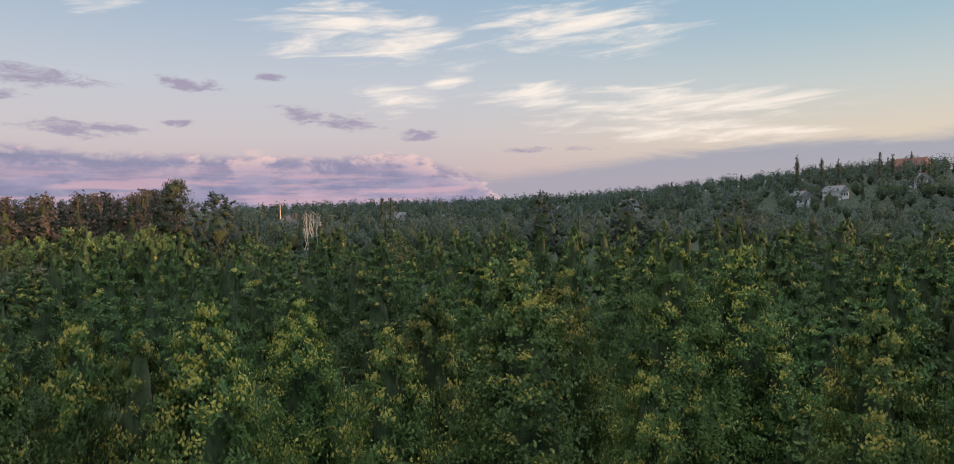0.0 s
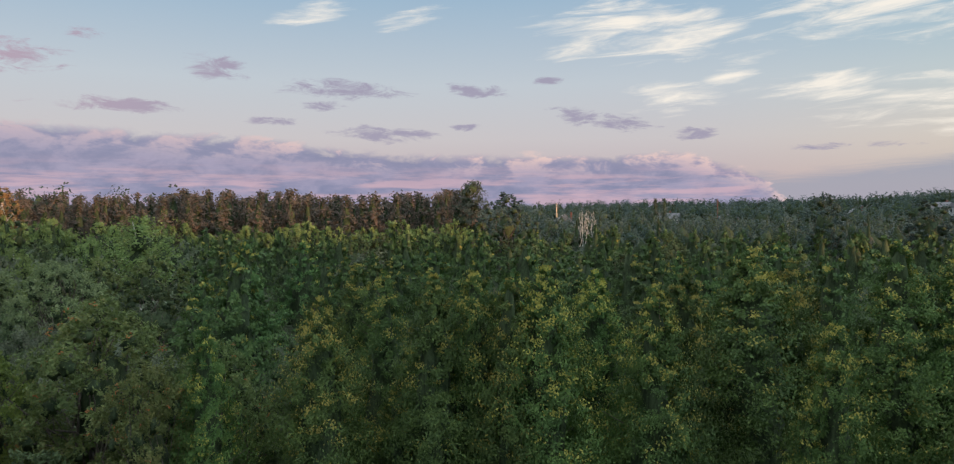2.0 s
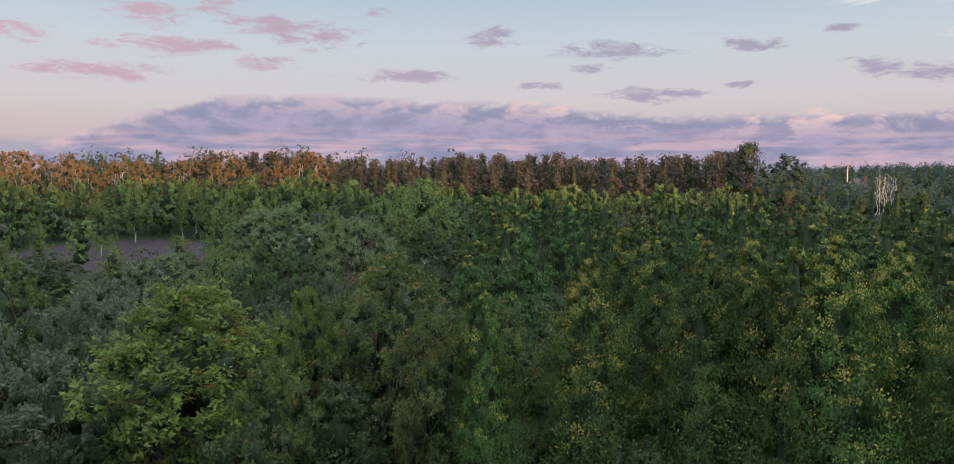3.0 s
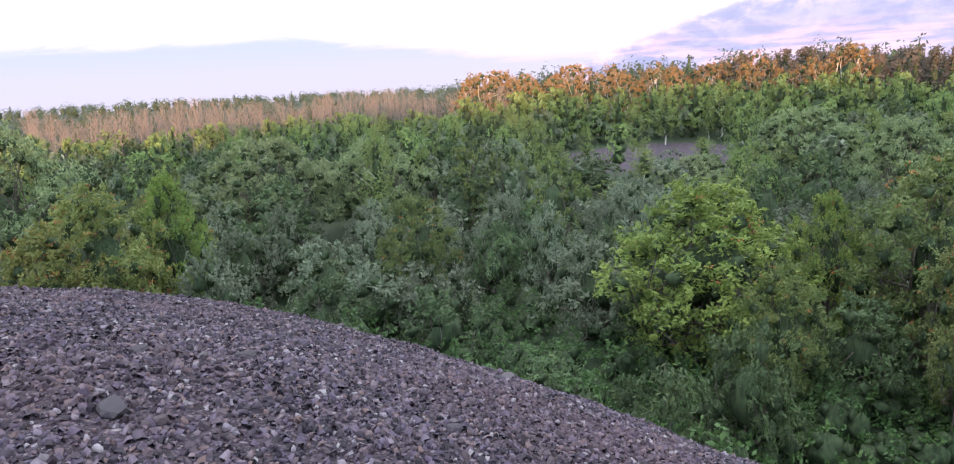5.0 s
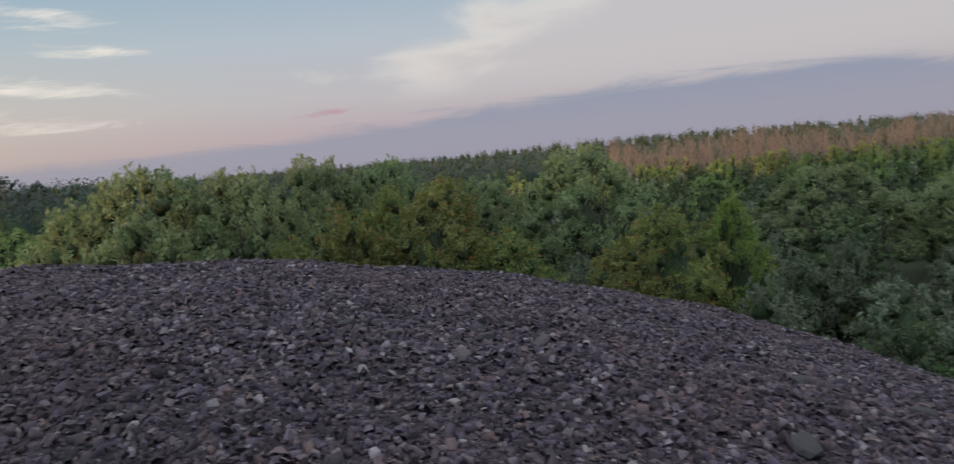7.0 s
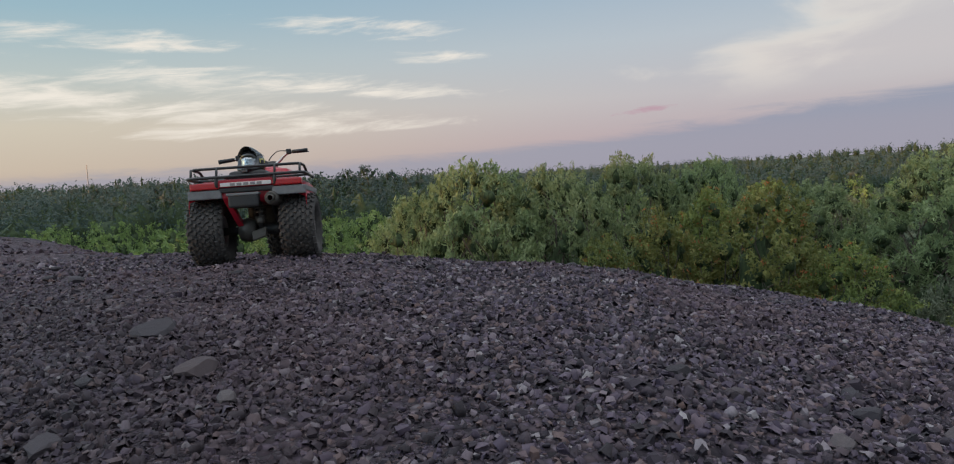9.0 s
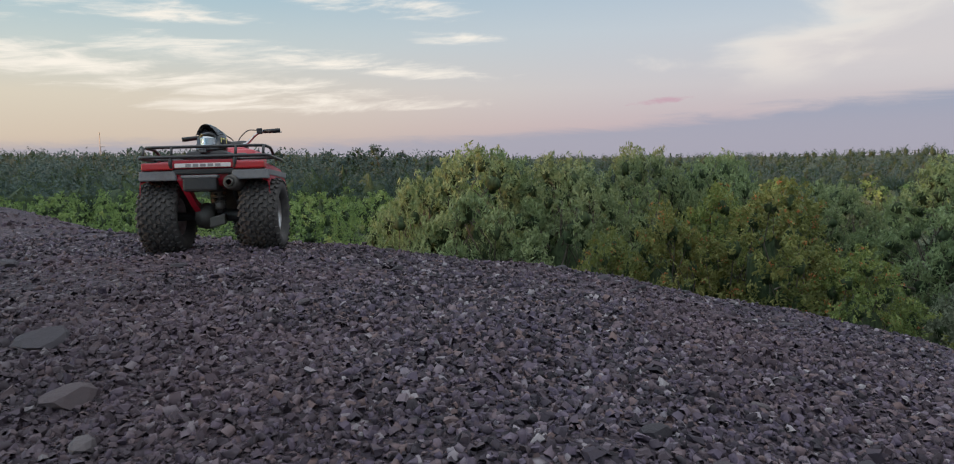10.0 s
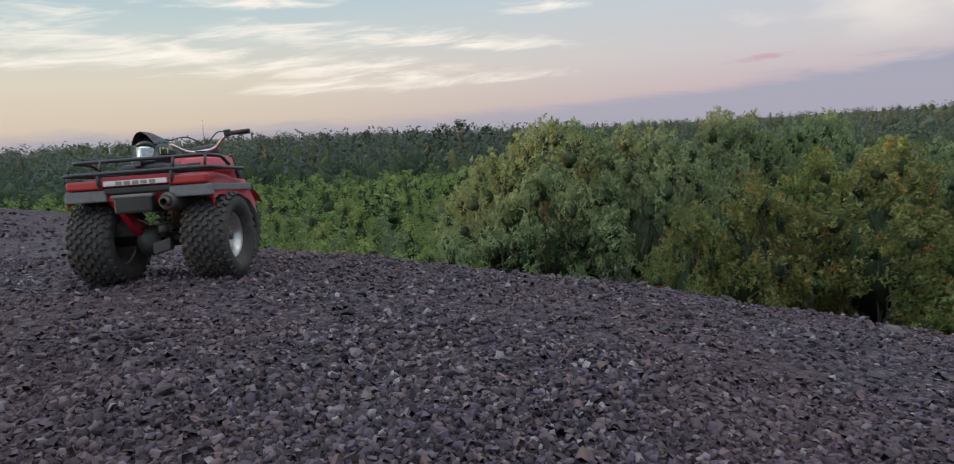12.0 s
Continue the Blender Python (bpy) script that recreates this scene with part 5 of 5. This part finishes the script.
town()

# ---------------------------------------------------------------- the three-wheeler
MAT.update(
    red=plain_mat("red_plastic", (0.34, 0.006, 0.020), 0.36, spec=0.5, grain=20.0, wear=0.3, other=(0.22, 0.02, 0.02)),
    lamp_red=plain_mat("red_lamp_lens", (0.36, 0.010, 0.014), 0.3, spec=0.6, grain=60.0, wear=0.15),
    grey=plain_mat("faded_grey_plastic", (0.17, 0.17, 0.175), 0.7, grain=25.0, wear=0.5, other=(0.09, 0.09, 0.095)),
    black=plain_mat("black_paint", (0.02, 0.02, 0.022), 0.45, grain=30.0, wear=0.4, other=(0.05, 0.045, 0.04)),
    rubber=plain_mat("dusty_tyre_rubber", (0.035, 0.033, 0.032), 0.85, grain=18.0, wear=0.6, other=(0.085, 0.075, 0.068)),
    steel=plain_mat("worn_steel", (0.55, 0.54, 0.53), 0.36, 0.9, grain=30.0, wear=0.5, other=(0.2, 0.18, 0.16)),
    cast=plain_mat("dirty_cast_metal", (0.11, 0.10, 0.09), 0.6, 0.5, grain=25.0, wear=0.6, other=(0.05, 0.045, 0.04)),
    strip=plain_mat("white_strip", (0.62, 0.60, 0.58), 0.5, wear=0.2), letter=plain_mat("grey_outline_marks", (0.22, 0.21, 0.21), 0.5),
    seat=plain_mat("black_vinyl", (0.016, 0.016, 0.018), 0.5, grain=80.0), yellow=plain_mat("yellow_sticker", (0.75, 0.66, 0.22), 0.5),
    visor=plain_mat("mirrored_goggle_lens", (0.75, 0.78, 0.80), 0.12, 0.9, wear=0.1), shell=plain_mat("glossy_black_shell", (0.012, 0.012, 0.014), 0.22, spec=0.6, coat=0.5))


def pipe(name, points, radius, mat, parent, label="", sides=10):
    """A round bar through the points, with its ends closed."""
    bm = bmesh.new()
    s = tube(points, [radius] * len(points), sides)
    vs = [bm.verts.new(p) for p in s.v]
    for f in s.f:
        bm.faces.new([vs[i] for i in f])
    bm.faces.new(vs[:sides]), bm.faces.new(vs[-sides:])
    return part(name, bm, mat, parent, label, True)


def soft_path(points, steps=5):
    """Round the corners of a line of points."""
    p = [np.array(q, float) for q in points]
    out = [p[0]]
    for a, b, c in zip(p, p[1:], p[2:]):
        r = min(0.35 * np.linalg.norm(b - a), 0.35 * np.linalg.norm(c - b), 0.07)
        s, e = b + unit(a - b) * r, b + unit(c - b) * r
        for t in np.linspace(0, 1, steps):
            out.append((1 - t) ** 2 * s + 2 * t * (1 - t) * b + t * t * e)
    out.append(p[-1])
    return out


def lathe(profile, sides, axis="x"):
    """A body of revolution about the x axis from (x, radius) pairs."""
    bm = bmesh.new()
    rings = []
    for x, r in profile:
        rings.append([bm.verts.new((x, r * math.cos(2 * math.pi * i / sides), r * math.sin(2 * math.pi * i / sides))) for i in range(sides)])
    for a, b in zip(rings, rings[1:]):
        for i in range(sides):
            j = (i + 1) % sides
            bm.faces.new((a[i], a[j], b[j], b[i]))
    return bm


def wheel(parent, x, y, r, width, out, spokes=False):
    """A balloon tyre with staggered knobs on a steel rim."""
    hub = new("wheel")
    hub.parent = parent
    hub.location = (x, y, r - 0.012)
    w = width / 2
    tyre = part("tyre", lathe([(-w * 0.62, r * 0.50), (-w * 0.9, r * 0.58), (-w, r * 0.72), (-w * 0.95, r * 0.86), (-w * 0.72, r * 0.93), (-w * 0.3, r * 0.955), (w * 0.3, r * 0.955),
                               (w * 0.72, r * 0.93), (w * 0.95, r * 0.86), (w, r * 0.72), (w * 0.9, r * 0.58), (w * 0.62, r * 0.50)], 48), MAT["rubber"], hub, "", True)
    bm = bmesh.new()
    rows = 9
    for k in range(rows):
        u = -0.92 + 1.84 * k / (rows - 1)
        rad = r * (0.955 - 0.085 * abs(u) ** 3)
        n = 28
        for i in range(n):
            a = 2 * math.pi * (i + 0.5 * (k % 2)) / n
            m = Matrix.Rotation(a, 4, "X") @ Matrix.Translation((u * w * 0.94, 0, rad)) @ Matrix.Rotation(0.9 * u * abs(u), 4, "Y") @ Matrix.Rotation(0.35 * (1 if k % 2 else -1), 4, "Z")
            c = bmesh.ops.create_cube(bm, size=1.0, matrix=m @ Matrix.Diagonal((width * 0.098, r * 0.135, r * 0.11, 1)))
            top = sorted(c["verts"], key=lambda v: -(v.co.y ** 2 + v.co.z ** 2))[:4]
            mid = sum((v.co for v in top), Vector()) / 4
            for v in top:
                v.co = mid + (v.co - mid) * 0.78
    part("tread", bm, MAT["rubber"], tyre, "dusty knobbly tread")
    part("rim", lathe([(-w * 0.66, r * 0.50), (-w * 0.6, r * 0.53), (-w * 0.5, r * 0.45), (0, r * 0.42), (w * 0.5, r * 0.45), (w * 0.6, r * 0.53), (w * 0.66, r * 0.50), (w * 0.5, r * 0.47)], 36),
         MAT["steel"], hub, "dull steel rim", True)
    part("disc", lathe([(out * w * 0.12, 0.001), (out * w * 0.14, r * 0.16), (out * w * 0.3, r * 0.2), (out * w * 0.22, r * 0.36), (out * w * 0.1, r * 0.44)], 30), MAT["steel"], hub, "", True)
    part("hub_cap", lathe([(out * w * 0.1, r * 0.13), (out * w * 0.55, r * 0.11), (out * w * 0.6, r * 0.06), (out * w * 0.6, 0.001)], 16), MAT["cast"], hub, "", True)
    return hub


def fender(parent, side):
    """Rear mudguard: arched red shell with a faded grey lip and the tail lamp."""
    bm = bmesh.new()
    inner, outer = 0.20 * side, 0.465 * side
    prof = [(-0.27, 0.575), (-0.275, 0.64), (-0.25, 0.675), (-0.2, 0.698), (0.0, 0.702), (0.2, 0.688), (0.34, 0.64), (0.44, 0.55)]
    cols = []
    for u in np.linspace(0, 1, 6):
        x = inner + (outer - inner) * u
        drop = 0.05 * max(0, u - 0.6) / 0.4
        cols.append([bm.verts.new((x, y, z - drop)) for y, z in prof])
    edge = [bm.verts.new((outer + 0.012 * side, y * 0.98, z - 0.15)) for y, z in prof]
    cols.append(edge)
    for a, b in zip(cols, cols[1:]):
        for i in range(len(prof) - 1):
            bm.faces.new((a[i], a[i + 1], b[i + 1], b[i]))
    bmesh.ops.solidify(bm, geom=bm.faces[:], thickness=0.012)
    f = part("rear_fender", bm, MAT["red"], parent, "arched red plastic mudguard", True)
    x0, x1 = sorted((0.205 * side, 0.47 * side))
    bm = block(bmesh.new(), x0, x1, -0.292, -0.24, 0.548, 0.622, 0.012)
    for v in bm.verts:
        if v.co.z < 0.58:
            v.co.x = v.co.x * 0.97 + 0.02 * side * (abs(v.co.x) > 0.4)
    part("mud_flap", bm, MAT["grey"], f, "faded grey lower lip")
    lx0, lx1 = sorted((0.215 * side, 0.45 * side))
    part("tail_lamp", block(bmesh.new(), lx0, lx1, -0.302, -0.24, 0.626, 0.682, 0.012), MAT["lamp_red"], f, "red tail lamp")
    ex0, ex1 = sorted((0.462 * side, 0.477 * side))
    part("side_lip", block(bmesh.new(), ex0, ex1, -0.27, 0.36, 0.575, 0.62, 0.006), MAT["grey"], f, "grey edge strip")


def three_wheeler():
    q = tagged(new("three_wheeler"), "red three-wheeled motorbike with knobbly balloon tyres and black rack", "three-wheeler")
    for side in (-1, 1):
        wheel(q, 0.375 * side, 0.0, 0.293, 0.29, side)
        fender(q, side)
    wheel(q, 0.0, 1.17, 0.293, 0.25, 1)
    # name strip between the lamps, with plain marks for its letters
    panel = part("tail_panel", block(bmesh.new(), -0.222, 0.222, -0.298, -0.22, 0.635, 0.70, 0.01), MAT["red"], q)
    part("name_strip", block(bmesh.new(), -0.205, 0.205, -0.3045, -0.29, 0.642, 0.674, 0.004), MAT["strip"], panel, "white strip with worn grey marks")
    for i in range(5):
        x = -0.105 + i * 0.054
        part("mark", block(bmesh.new(), x - 0.02, x + 0.02, -0.3075, -0.30, 0.647, 0.669, 0.003), MAT["letter"], panel)
    part("tail_bar", block(bmesh.new(), -0.23, 0.23, -0.29, -0.21, 0.592, 0.632, 0.01), MAT["black"], q)
    # rack
    rack = new("rear_rack")
    rack.parent = q
    pipe("lower_rail", soft_path([(-0.46, 0.28, 0.722), (-0.475, -0.30, 0.722), (0.475, -0.30, 0.722), (0.46, 0.28, 0.722)]), 0.013, MAT["black"], rack)
    pipe("lower_rail", [(-0.47, 0.0, 0.722), (0, 0.0, 0.722), (0.47, 0.0, 0.722)], 0.011, MAT["black"], rack)
    pipe("upper_rail", soft_path([(-0.44, 0.10, 0.745), (-0.44, -0.02, 0.80), (-0.44, -0.25, 0.80), (0.44, -0.25, 0.80), (0.44, -0.02, 0.80), (0.44, 0.10, 0.745)]), 0.012, MAT["black"], rack)
    for x in (-0.44, -0.235, 0.235, 0.44):
        pipe("upright", [(x, -0.255, 0.80), (x, -0.28, 0.722)], 0.010, MAT["black"], rack)
    for x in (-0.235, 0.235):
        pipe("strut", soft_path([(x, -0.295, 0.722), (x, -0.305, 0.66), (x * 0.9, -0.24, 0.585)]), 0.014, MAT["black"], rack)
        pipe("slat", [(x * 0.8, -0.29, 0.725), (x * 0.8, 0.25, 0.725)], 0.010, MAT["black"], rack)
    pipe("slat", [(0, -0.29, 0.725), (0, 0.25, 0.725)], 0.010, MAT["black"], rack)
    # body, tank, seat
    part("body", block(bmesh.new(), -0.2, 0.2, -0.25, 1.05, 0.50, 0.68, 0.06), MAT["red"], q, "", True)
    tank = part("tank", block(bmesh.new(), -0.17, 0.17, 0.42, 0.92, 0.62, 0.86, 0.08), MAT["red"], q, "rounded red fuel tank", True)
    part("cap", lathe([(0.0, 0.001), (0.0, 0.04), (0.03, 0.04), (0.035, 0.001)], 16), MAT["black"], tank).matrix_basis = pose(0, 0.66, 0.86, 0, -90, 0)
    seat = block(bmesh.new(), -0.16, 0.16, -0.22, 0.5, 0.66, 0.775, 0.045)
    part("seat", seat, MAT["seat"], q, "black vinyl seat", True)
    # red shroud beside the seat, tapering upwards, with a grey vent let into its rear face
    cover = block(bmesh.new(), 0.03, 0.29, 0.14, 0.56, 0.69, 0.815, 0.045)
    for v in cover.verts:
        if v.co.z > 0.76:
            v.co.x = 0.16 + (v.co.x - 0.16) * 0.82
            v.co.y += 0.05
    shroud = part("side_cover", cover, MAT["red"], q, "rounded red shroud beside the seat", True)
    for i in range(3):
        part("vent_slat", block(bmesh.new(), 0.125, 0.205, 0.135 + 0.012 * i, 0.19, 0.735 + 0.017 * i, 0.746 + 0.017 * i, 0.003), MAT["grey"], shroud, "grey vent slat")
    # flat red brace that runs from the tail down to the final drive
    brace = bmesh.new()
    side = [(-0.27, 0.62), (-0.27, 0.55), (-0.15, 0.36), (-0.06, 0.27), (-0.02, 0.31), (-0.10, 0.42), (-0.18, 0.62)]
    rings = [[brace.verts.new((-0.20 + dx + (0.62 - z) * 0.30, y, z)) for y, z in side] for dx in (-0.022, 0.022)]
    brace.faces.new(rings[0]), brace.faces.new(rings[1][::-1])
    for i in range(len(side)):
        j = (i + 1) % len(side)
        brace.faces.new((rings[0][i], rings[0][j], rings[1][j], rings[1][i]))
    part("tail_brace", brace, MAT["red"], q, "bent red frame brace")
    guard = bmesh.new()
    rows = []
    for a in np.linspace(-0.9, 1.5, 12):
        rr = 0.36
        rows.append([guard.verts.new((u * 0.15, 1.17 - rr * math.sin(a), 0.29 + rr * math.cos(a) - 0.05 * u * u)) for u in (-1, -0.8, 0, 0.8, 1)])
    for a, b in zip(rows, rows[1:]):
        for i in range(4):
            guard.faces.new((a[i], a[i + 1], b[i + 1], b[i]))
    bmesh.ops.solidify(guard, geom=guard.faces[:], thickness=0.01)
    part("front_fender", guard, MAT["red"], q, "arched red front mudguard", True)
    # under the tail: box, silencer, spring, axle, final drive
    box = part("tool_box", block(bmesh.new(), -0.155, 0.095, -0.30, -0.12, 0.465, 0.575, 0.018), MAT["black"], q, "black lidded box")
    part("lid", block(bmesh.new(), -0.165, 0.105, -0.306, -0.115, 0.563, 0.585, 0.008), MAT["grey"], box)
    ex = part("silencer", lathe([(-0.02, 0.028), (-0.035, 0.045), (0.0, 0.058), (0.22, 0.062), (0.42, 0.05), (0.5, 0.025)], 20), MAT["cast"], q, "scorched exhaust silencer", True)
    ex.matrix_basis = pose(0.20, -0.30, 0.525, 0, 0, 88)
    part("tailpipe", lathe([(-0.06, 0.022), (-0.06, 0.030), (0.02, 0.030)], 16), MAT["cast"], ex, "", True)
    spring = new("shock_absorber")
    spring.parent = q
    pipe("damper", [(0.06, -0.12, 0.30), (0.06, -0.10, 0.60)], 0.022, MAT["black"], spring)
    coil = [(0.06 + 0.042 * math.cos(a), -0.115 + 0.042 * math.sin(a), 0.36 + 0.018 * a / 3.1416) for a in np.linspace(0, 18.8, 70)]
    pipe("coil", coil, 0.007, MAT["cast"], spring, "", 6)
    pipe("gaiter", [(0.06, -0.12, 0.33), (0.06, -0.12, 0.35), (0.06, -0.118, 0.39)], 0.036, MAT["cast"], spring)
    pipe("axle", [(-0.34, 0, 0.28), (0.34, 0, 0.28)], 0.034, MAT["black"], q)
    pipe("axle_tube", [(0.02, 0, 0.28), (0.28, 0, 0.28)], 0.05, MAT["black"], q)
    fd = part("final_drive", lathe([(-0.09, 0.04), (-0.07, 0.09), (0.0, 0.105), (0.05, 0.09), (0.07, 0.05)], 18), MAT["cast"], q, "dirty cast final drive housing", True)
    fd.matrix_basis = pose(-0.06, -0.02, 0.28)
    plate = block(bmesh.new(), -0.02, 0.10, -0.13, -0.07, 0.19, 0.27, 0.012)
    for v in plate.verts:
        v.co.z += v.co.x * 0.25
    part("skid_plate", plate, MAT["cast"], q)
    pipe("swing_arm", soft_path([(-0.05, 0.0, 0.28), (-0.05, 0.35, 0.31), (-0.02, 0.6, 0.36)]), 0.04, MAT["black"], q)
    for s in (-1, 1):
        pipe("frame_tube", soft_path([(0.19 * s, -0.27, 0.60), (0.17 * s, -0.05, 0.42), (0.14 * s, 0.30, 0.30), (0.13 * s, 0.75, 0.30), (0.06 * s, 0.88, 0.6)]), 0.017, MAT["red"] if s < 0 else MAT["black"], q)
        pipe("fork_leg", [(0.165 * s, 1.17, 0.285), (0.165 * s, 1.02, 0.62), (0.12 * s, 0.90, 0.86)], 0.024, MAT["black"], q)
    part("engine", block(bmesh.new(), -0.16, 0.16, 0.35, 0.85, 0.24, 0.52, 0.05), MAT["cast"], q, "dark finned engine block")
    pipe("front_axle", [(-0.17, 1.17, 0.285), (0.17, 1.17, 0.285)], 0.022, MAT["black"], q)
    # handlebar
    bar = new("handlebar")
    bar.parent = q
    # turned a little to one side about the steering head
    bar.matrix_basis = Matrix.Translation((0.03, 0.80, 0.04)) @ pose(0, 0, 0, 0, -5, 7) @ Matrix.Translation((0, -0.80, 0))
    pipe("tube", soft_path([(-0.40, 0.66, 0.945), (-0.22, 0.72, 0.955), (-0.10, 0.80, 0.86), (0.10, 0.80, 0.86), (0.22, 0.72, 0.955), (0.40, 0.66, 0.945)]), 0.012, MAT["steel"], bar)
    for s in (-1, 1):
        pipe("grip", [(0.27 * s, 0.705, 0.953), (0.41 * s, 0.657, 0.945)], 0.018, MAT["seat"], bar, "black rubber grip")
        pipe("lever", soft_path([(0.26 * s, 0.74, 0.95), (0.30 * s, 0.76, 0.945), (0.42 * s, 0.72, 0.935)]), 0.006, MAT["steel"], bar)
        part("switch_box", block(bmesh.new(), 0.235 * s - 0.025, 0.235 * s + 0.025, 0.69, 0.74, 0.935, 0.985, 0.01), MAT["black"], bar)
        pipe("cable", soft_path([(0.24 * s, 0.75, 0.97), (0.12 * s, 0.86, 1.0), (0.02 * s, 0.92, 0.93), (0.0, 0.95, 0.8)]), 0.005, MAT["black"], bar, "", 6)
    part("headlamp_pod", block(bmesh.new(), -0.10, 0.10, 0.84, 0.98, 0.80, 0.91, 0.035), MAT["black"], bar, "", True)
    pipe("column", [(0, 0.80, 0.86), (0, 1.0, 0.55)], 0.02, MAT["black"], bar)
    # stand it on the heap
    x, y, turn = -2.60, -7.16, 154.0
    h = pose(0, 0, 0, 0, 0, turn)
    zs = []
    for lx, ly in ((-0.4, 0), (0.4, 0), (0, 1.17), (0, 1.17)):
        p = h @ Vector((lx, ly, 0))
        zs.append(float(heap_surface(np.array(x + p.x), np.array(y + p.y))))
    pitch = math.degrees(math.atan2((zs[2] + zs[3] - zs[0] - zs[1]) / 2, 1.17))
    roll = math.degrees(math.atan2(zs[0] - zs[1], 0.8))
    m = Matrix.Translation((x, y, (zs[0] + zs[1]) / 2 - 0.008)) @ h @ pose(0, 0, 0, pitch, roll, 0)
    q.matrix_basis = m
    return m


bike = three_wheeler()


def helmet(m):
    """A motocross helmet with peak and mirrored goggles, resting on the rack, facing backwards."""
    ob = tagged(new("helmet"), "black motocross helmet with mirrored goggles resting on the rack", "helmet")
    bm = bmesh.new()
    bmesh.ops.create_uvsphere(bm, u_segments=28, v_segments=18, radius=0.13)
    for v in bm.verts:
        v.co.y *= 1.12
        if v.co.z < -0.02:                     # chin bar juts out to the front
            v.co.y += (-0.05 if v.co.y < 0 else 0) * min(1, -v.co.z / 0.06)
            v.co.z = max(v.co.z, -0.115)
        if v.co.y < -0.06 and abs(v.co.x) < 0.085 and -0.035 < v.co.z < 0.055:
            v.co.y *= 0.72                     # eye opening
    part("shell", bm, MAT["shell"], ob, "glossy black shell", True)
    bm = bmesh.new()
    rows = []
    for t in np.linspace(0, 1, 9):
        half = 0.116 - 0.014 * t
        rows.append([bm.verts.new((half * u, 0.03 - 0.165 * t + 0.03 * u * u, 0.128 + 0.020 * math.sin(t * 2.4) - (0.06 + 0.025 * t) * u * u)) for u in np.linspace(-1, 1, 9)])
    for a, b in zip(rows, rows[1:]):
        for i in range(8):
            bm.faces.new((a[i], a[i + 1], b[i + 1], b[i]))
    bmesh.ops.solidify(bm, geom=bm.faces[:], thickness=0.006)
    part("peak", bm, MAT["shell"], ob, "long black peak", True)
    bm = bmesh.new()
    rows = []
    for z in np.linspace(-0.032, 0.045, 6):
        rows.append([bm.verts.new((0.092 * math.sin(a), 0.0 - 0.128 * math.cos(a) - 0.01, z)) for a in np.linspace(-1.05, 1.05, 11)])
    for a, b in zip(rows, rows[1:]):
        for i in range(10):
            bm.faces.new((a[i], a[i + 1], b[i + 1], b[i]))
    bmesh.ops.solidify(bm, geom=bm.faces[:], thickness=0.008)
    part("goggles", bm, MAT["visor"], ob, "silver mirrored goggle lens", True)
    part("strap", block(bmesh.new(), 0.112, 0.137, -0.06, 0.08, -0.01, 0.03, 0.008), MAT["black"], ob)
    part("chin_vent", block(bmesh.new(), -0.03, 0.03, -0.192, -0.17, -0.085, -0.055, 0.006), MAT["grey"], ob)
    cu = bpy.data.curves.new("number", "FONT")
    cu.body, cu.size, cu.extrude, cu.align_x = "101", 0.06, 0.002, "CENTER"
    tx = new("number", cu)
    cu.materials.append(MAT["yellow"])
    tx.parent = ob
    tx.matrix_basis = Matrix.Translation((0.128, -0.045, 0.0)) @ Euler((radians(90), 0, radians(72))).to_matrix().to_4x4()
    ob.matrix_basis = m @ pose(0.01, -0.06, 0.832, -3, 0, -10) @ Matrix.Diagonal((0.86, 0.92, 0.98, 1))


helmet(bike)
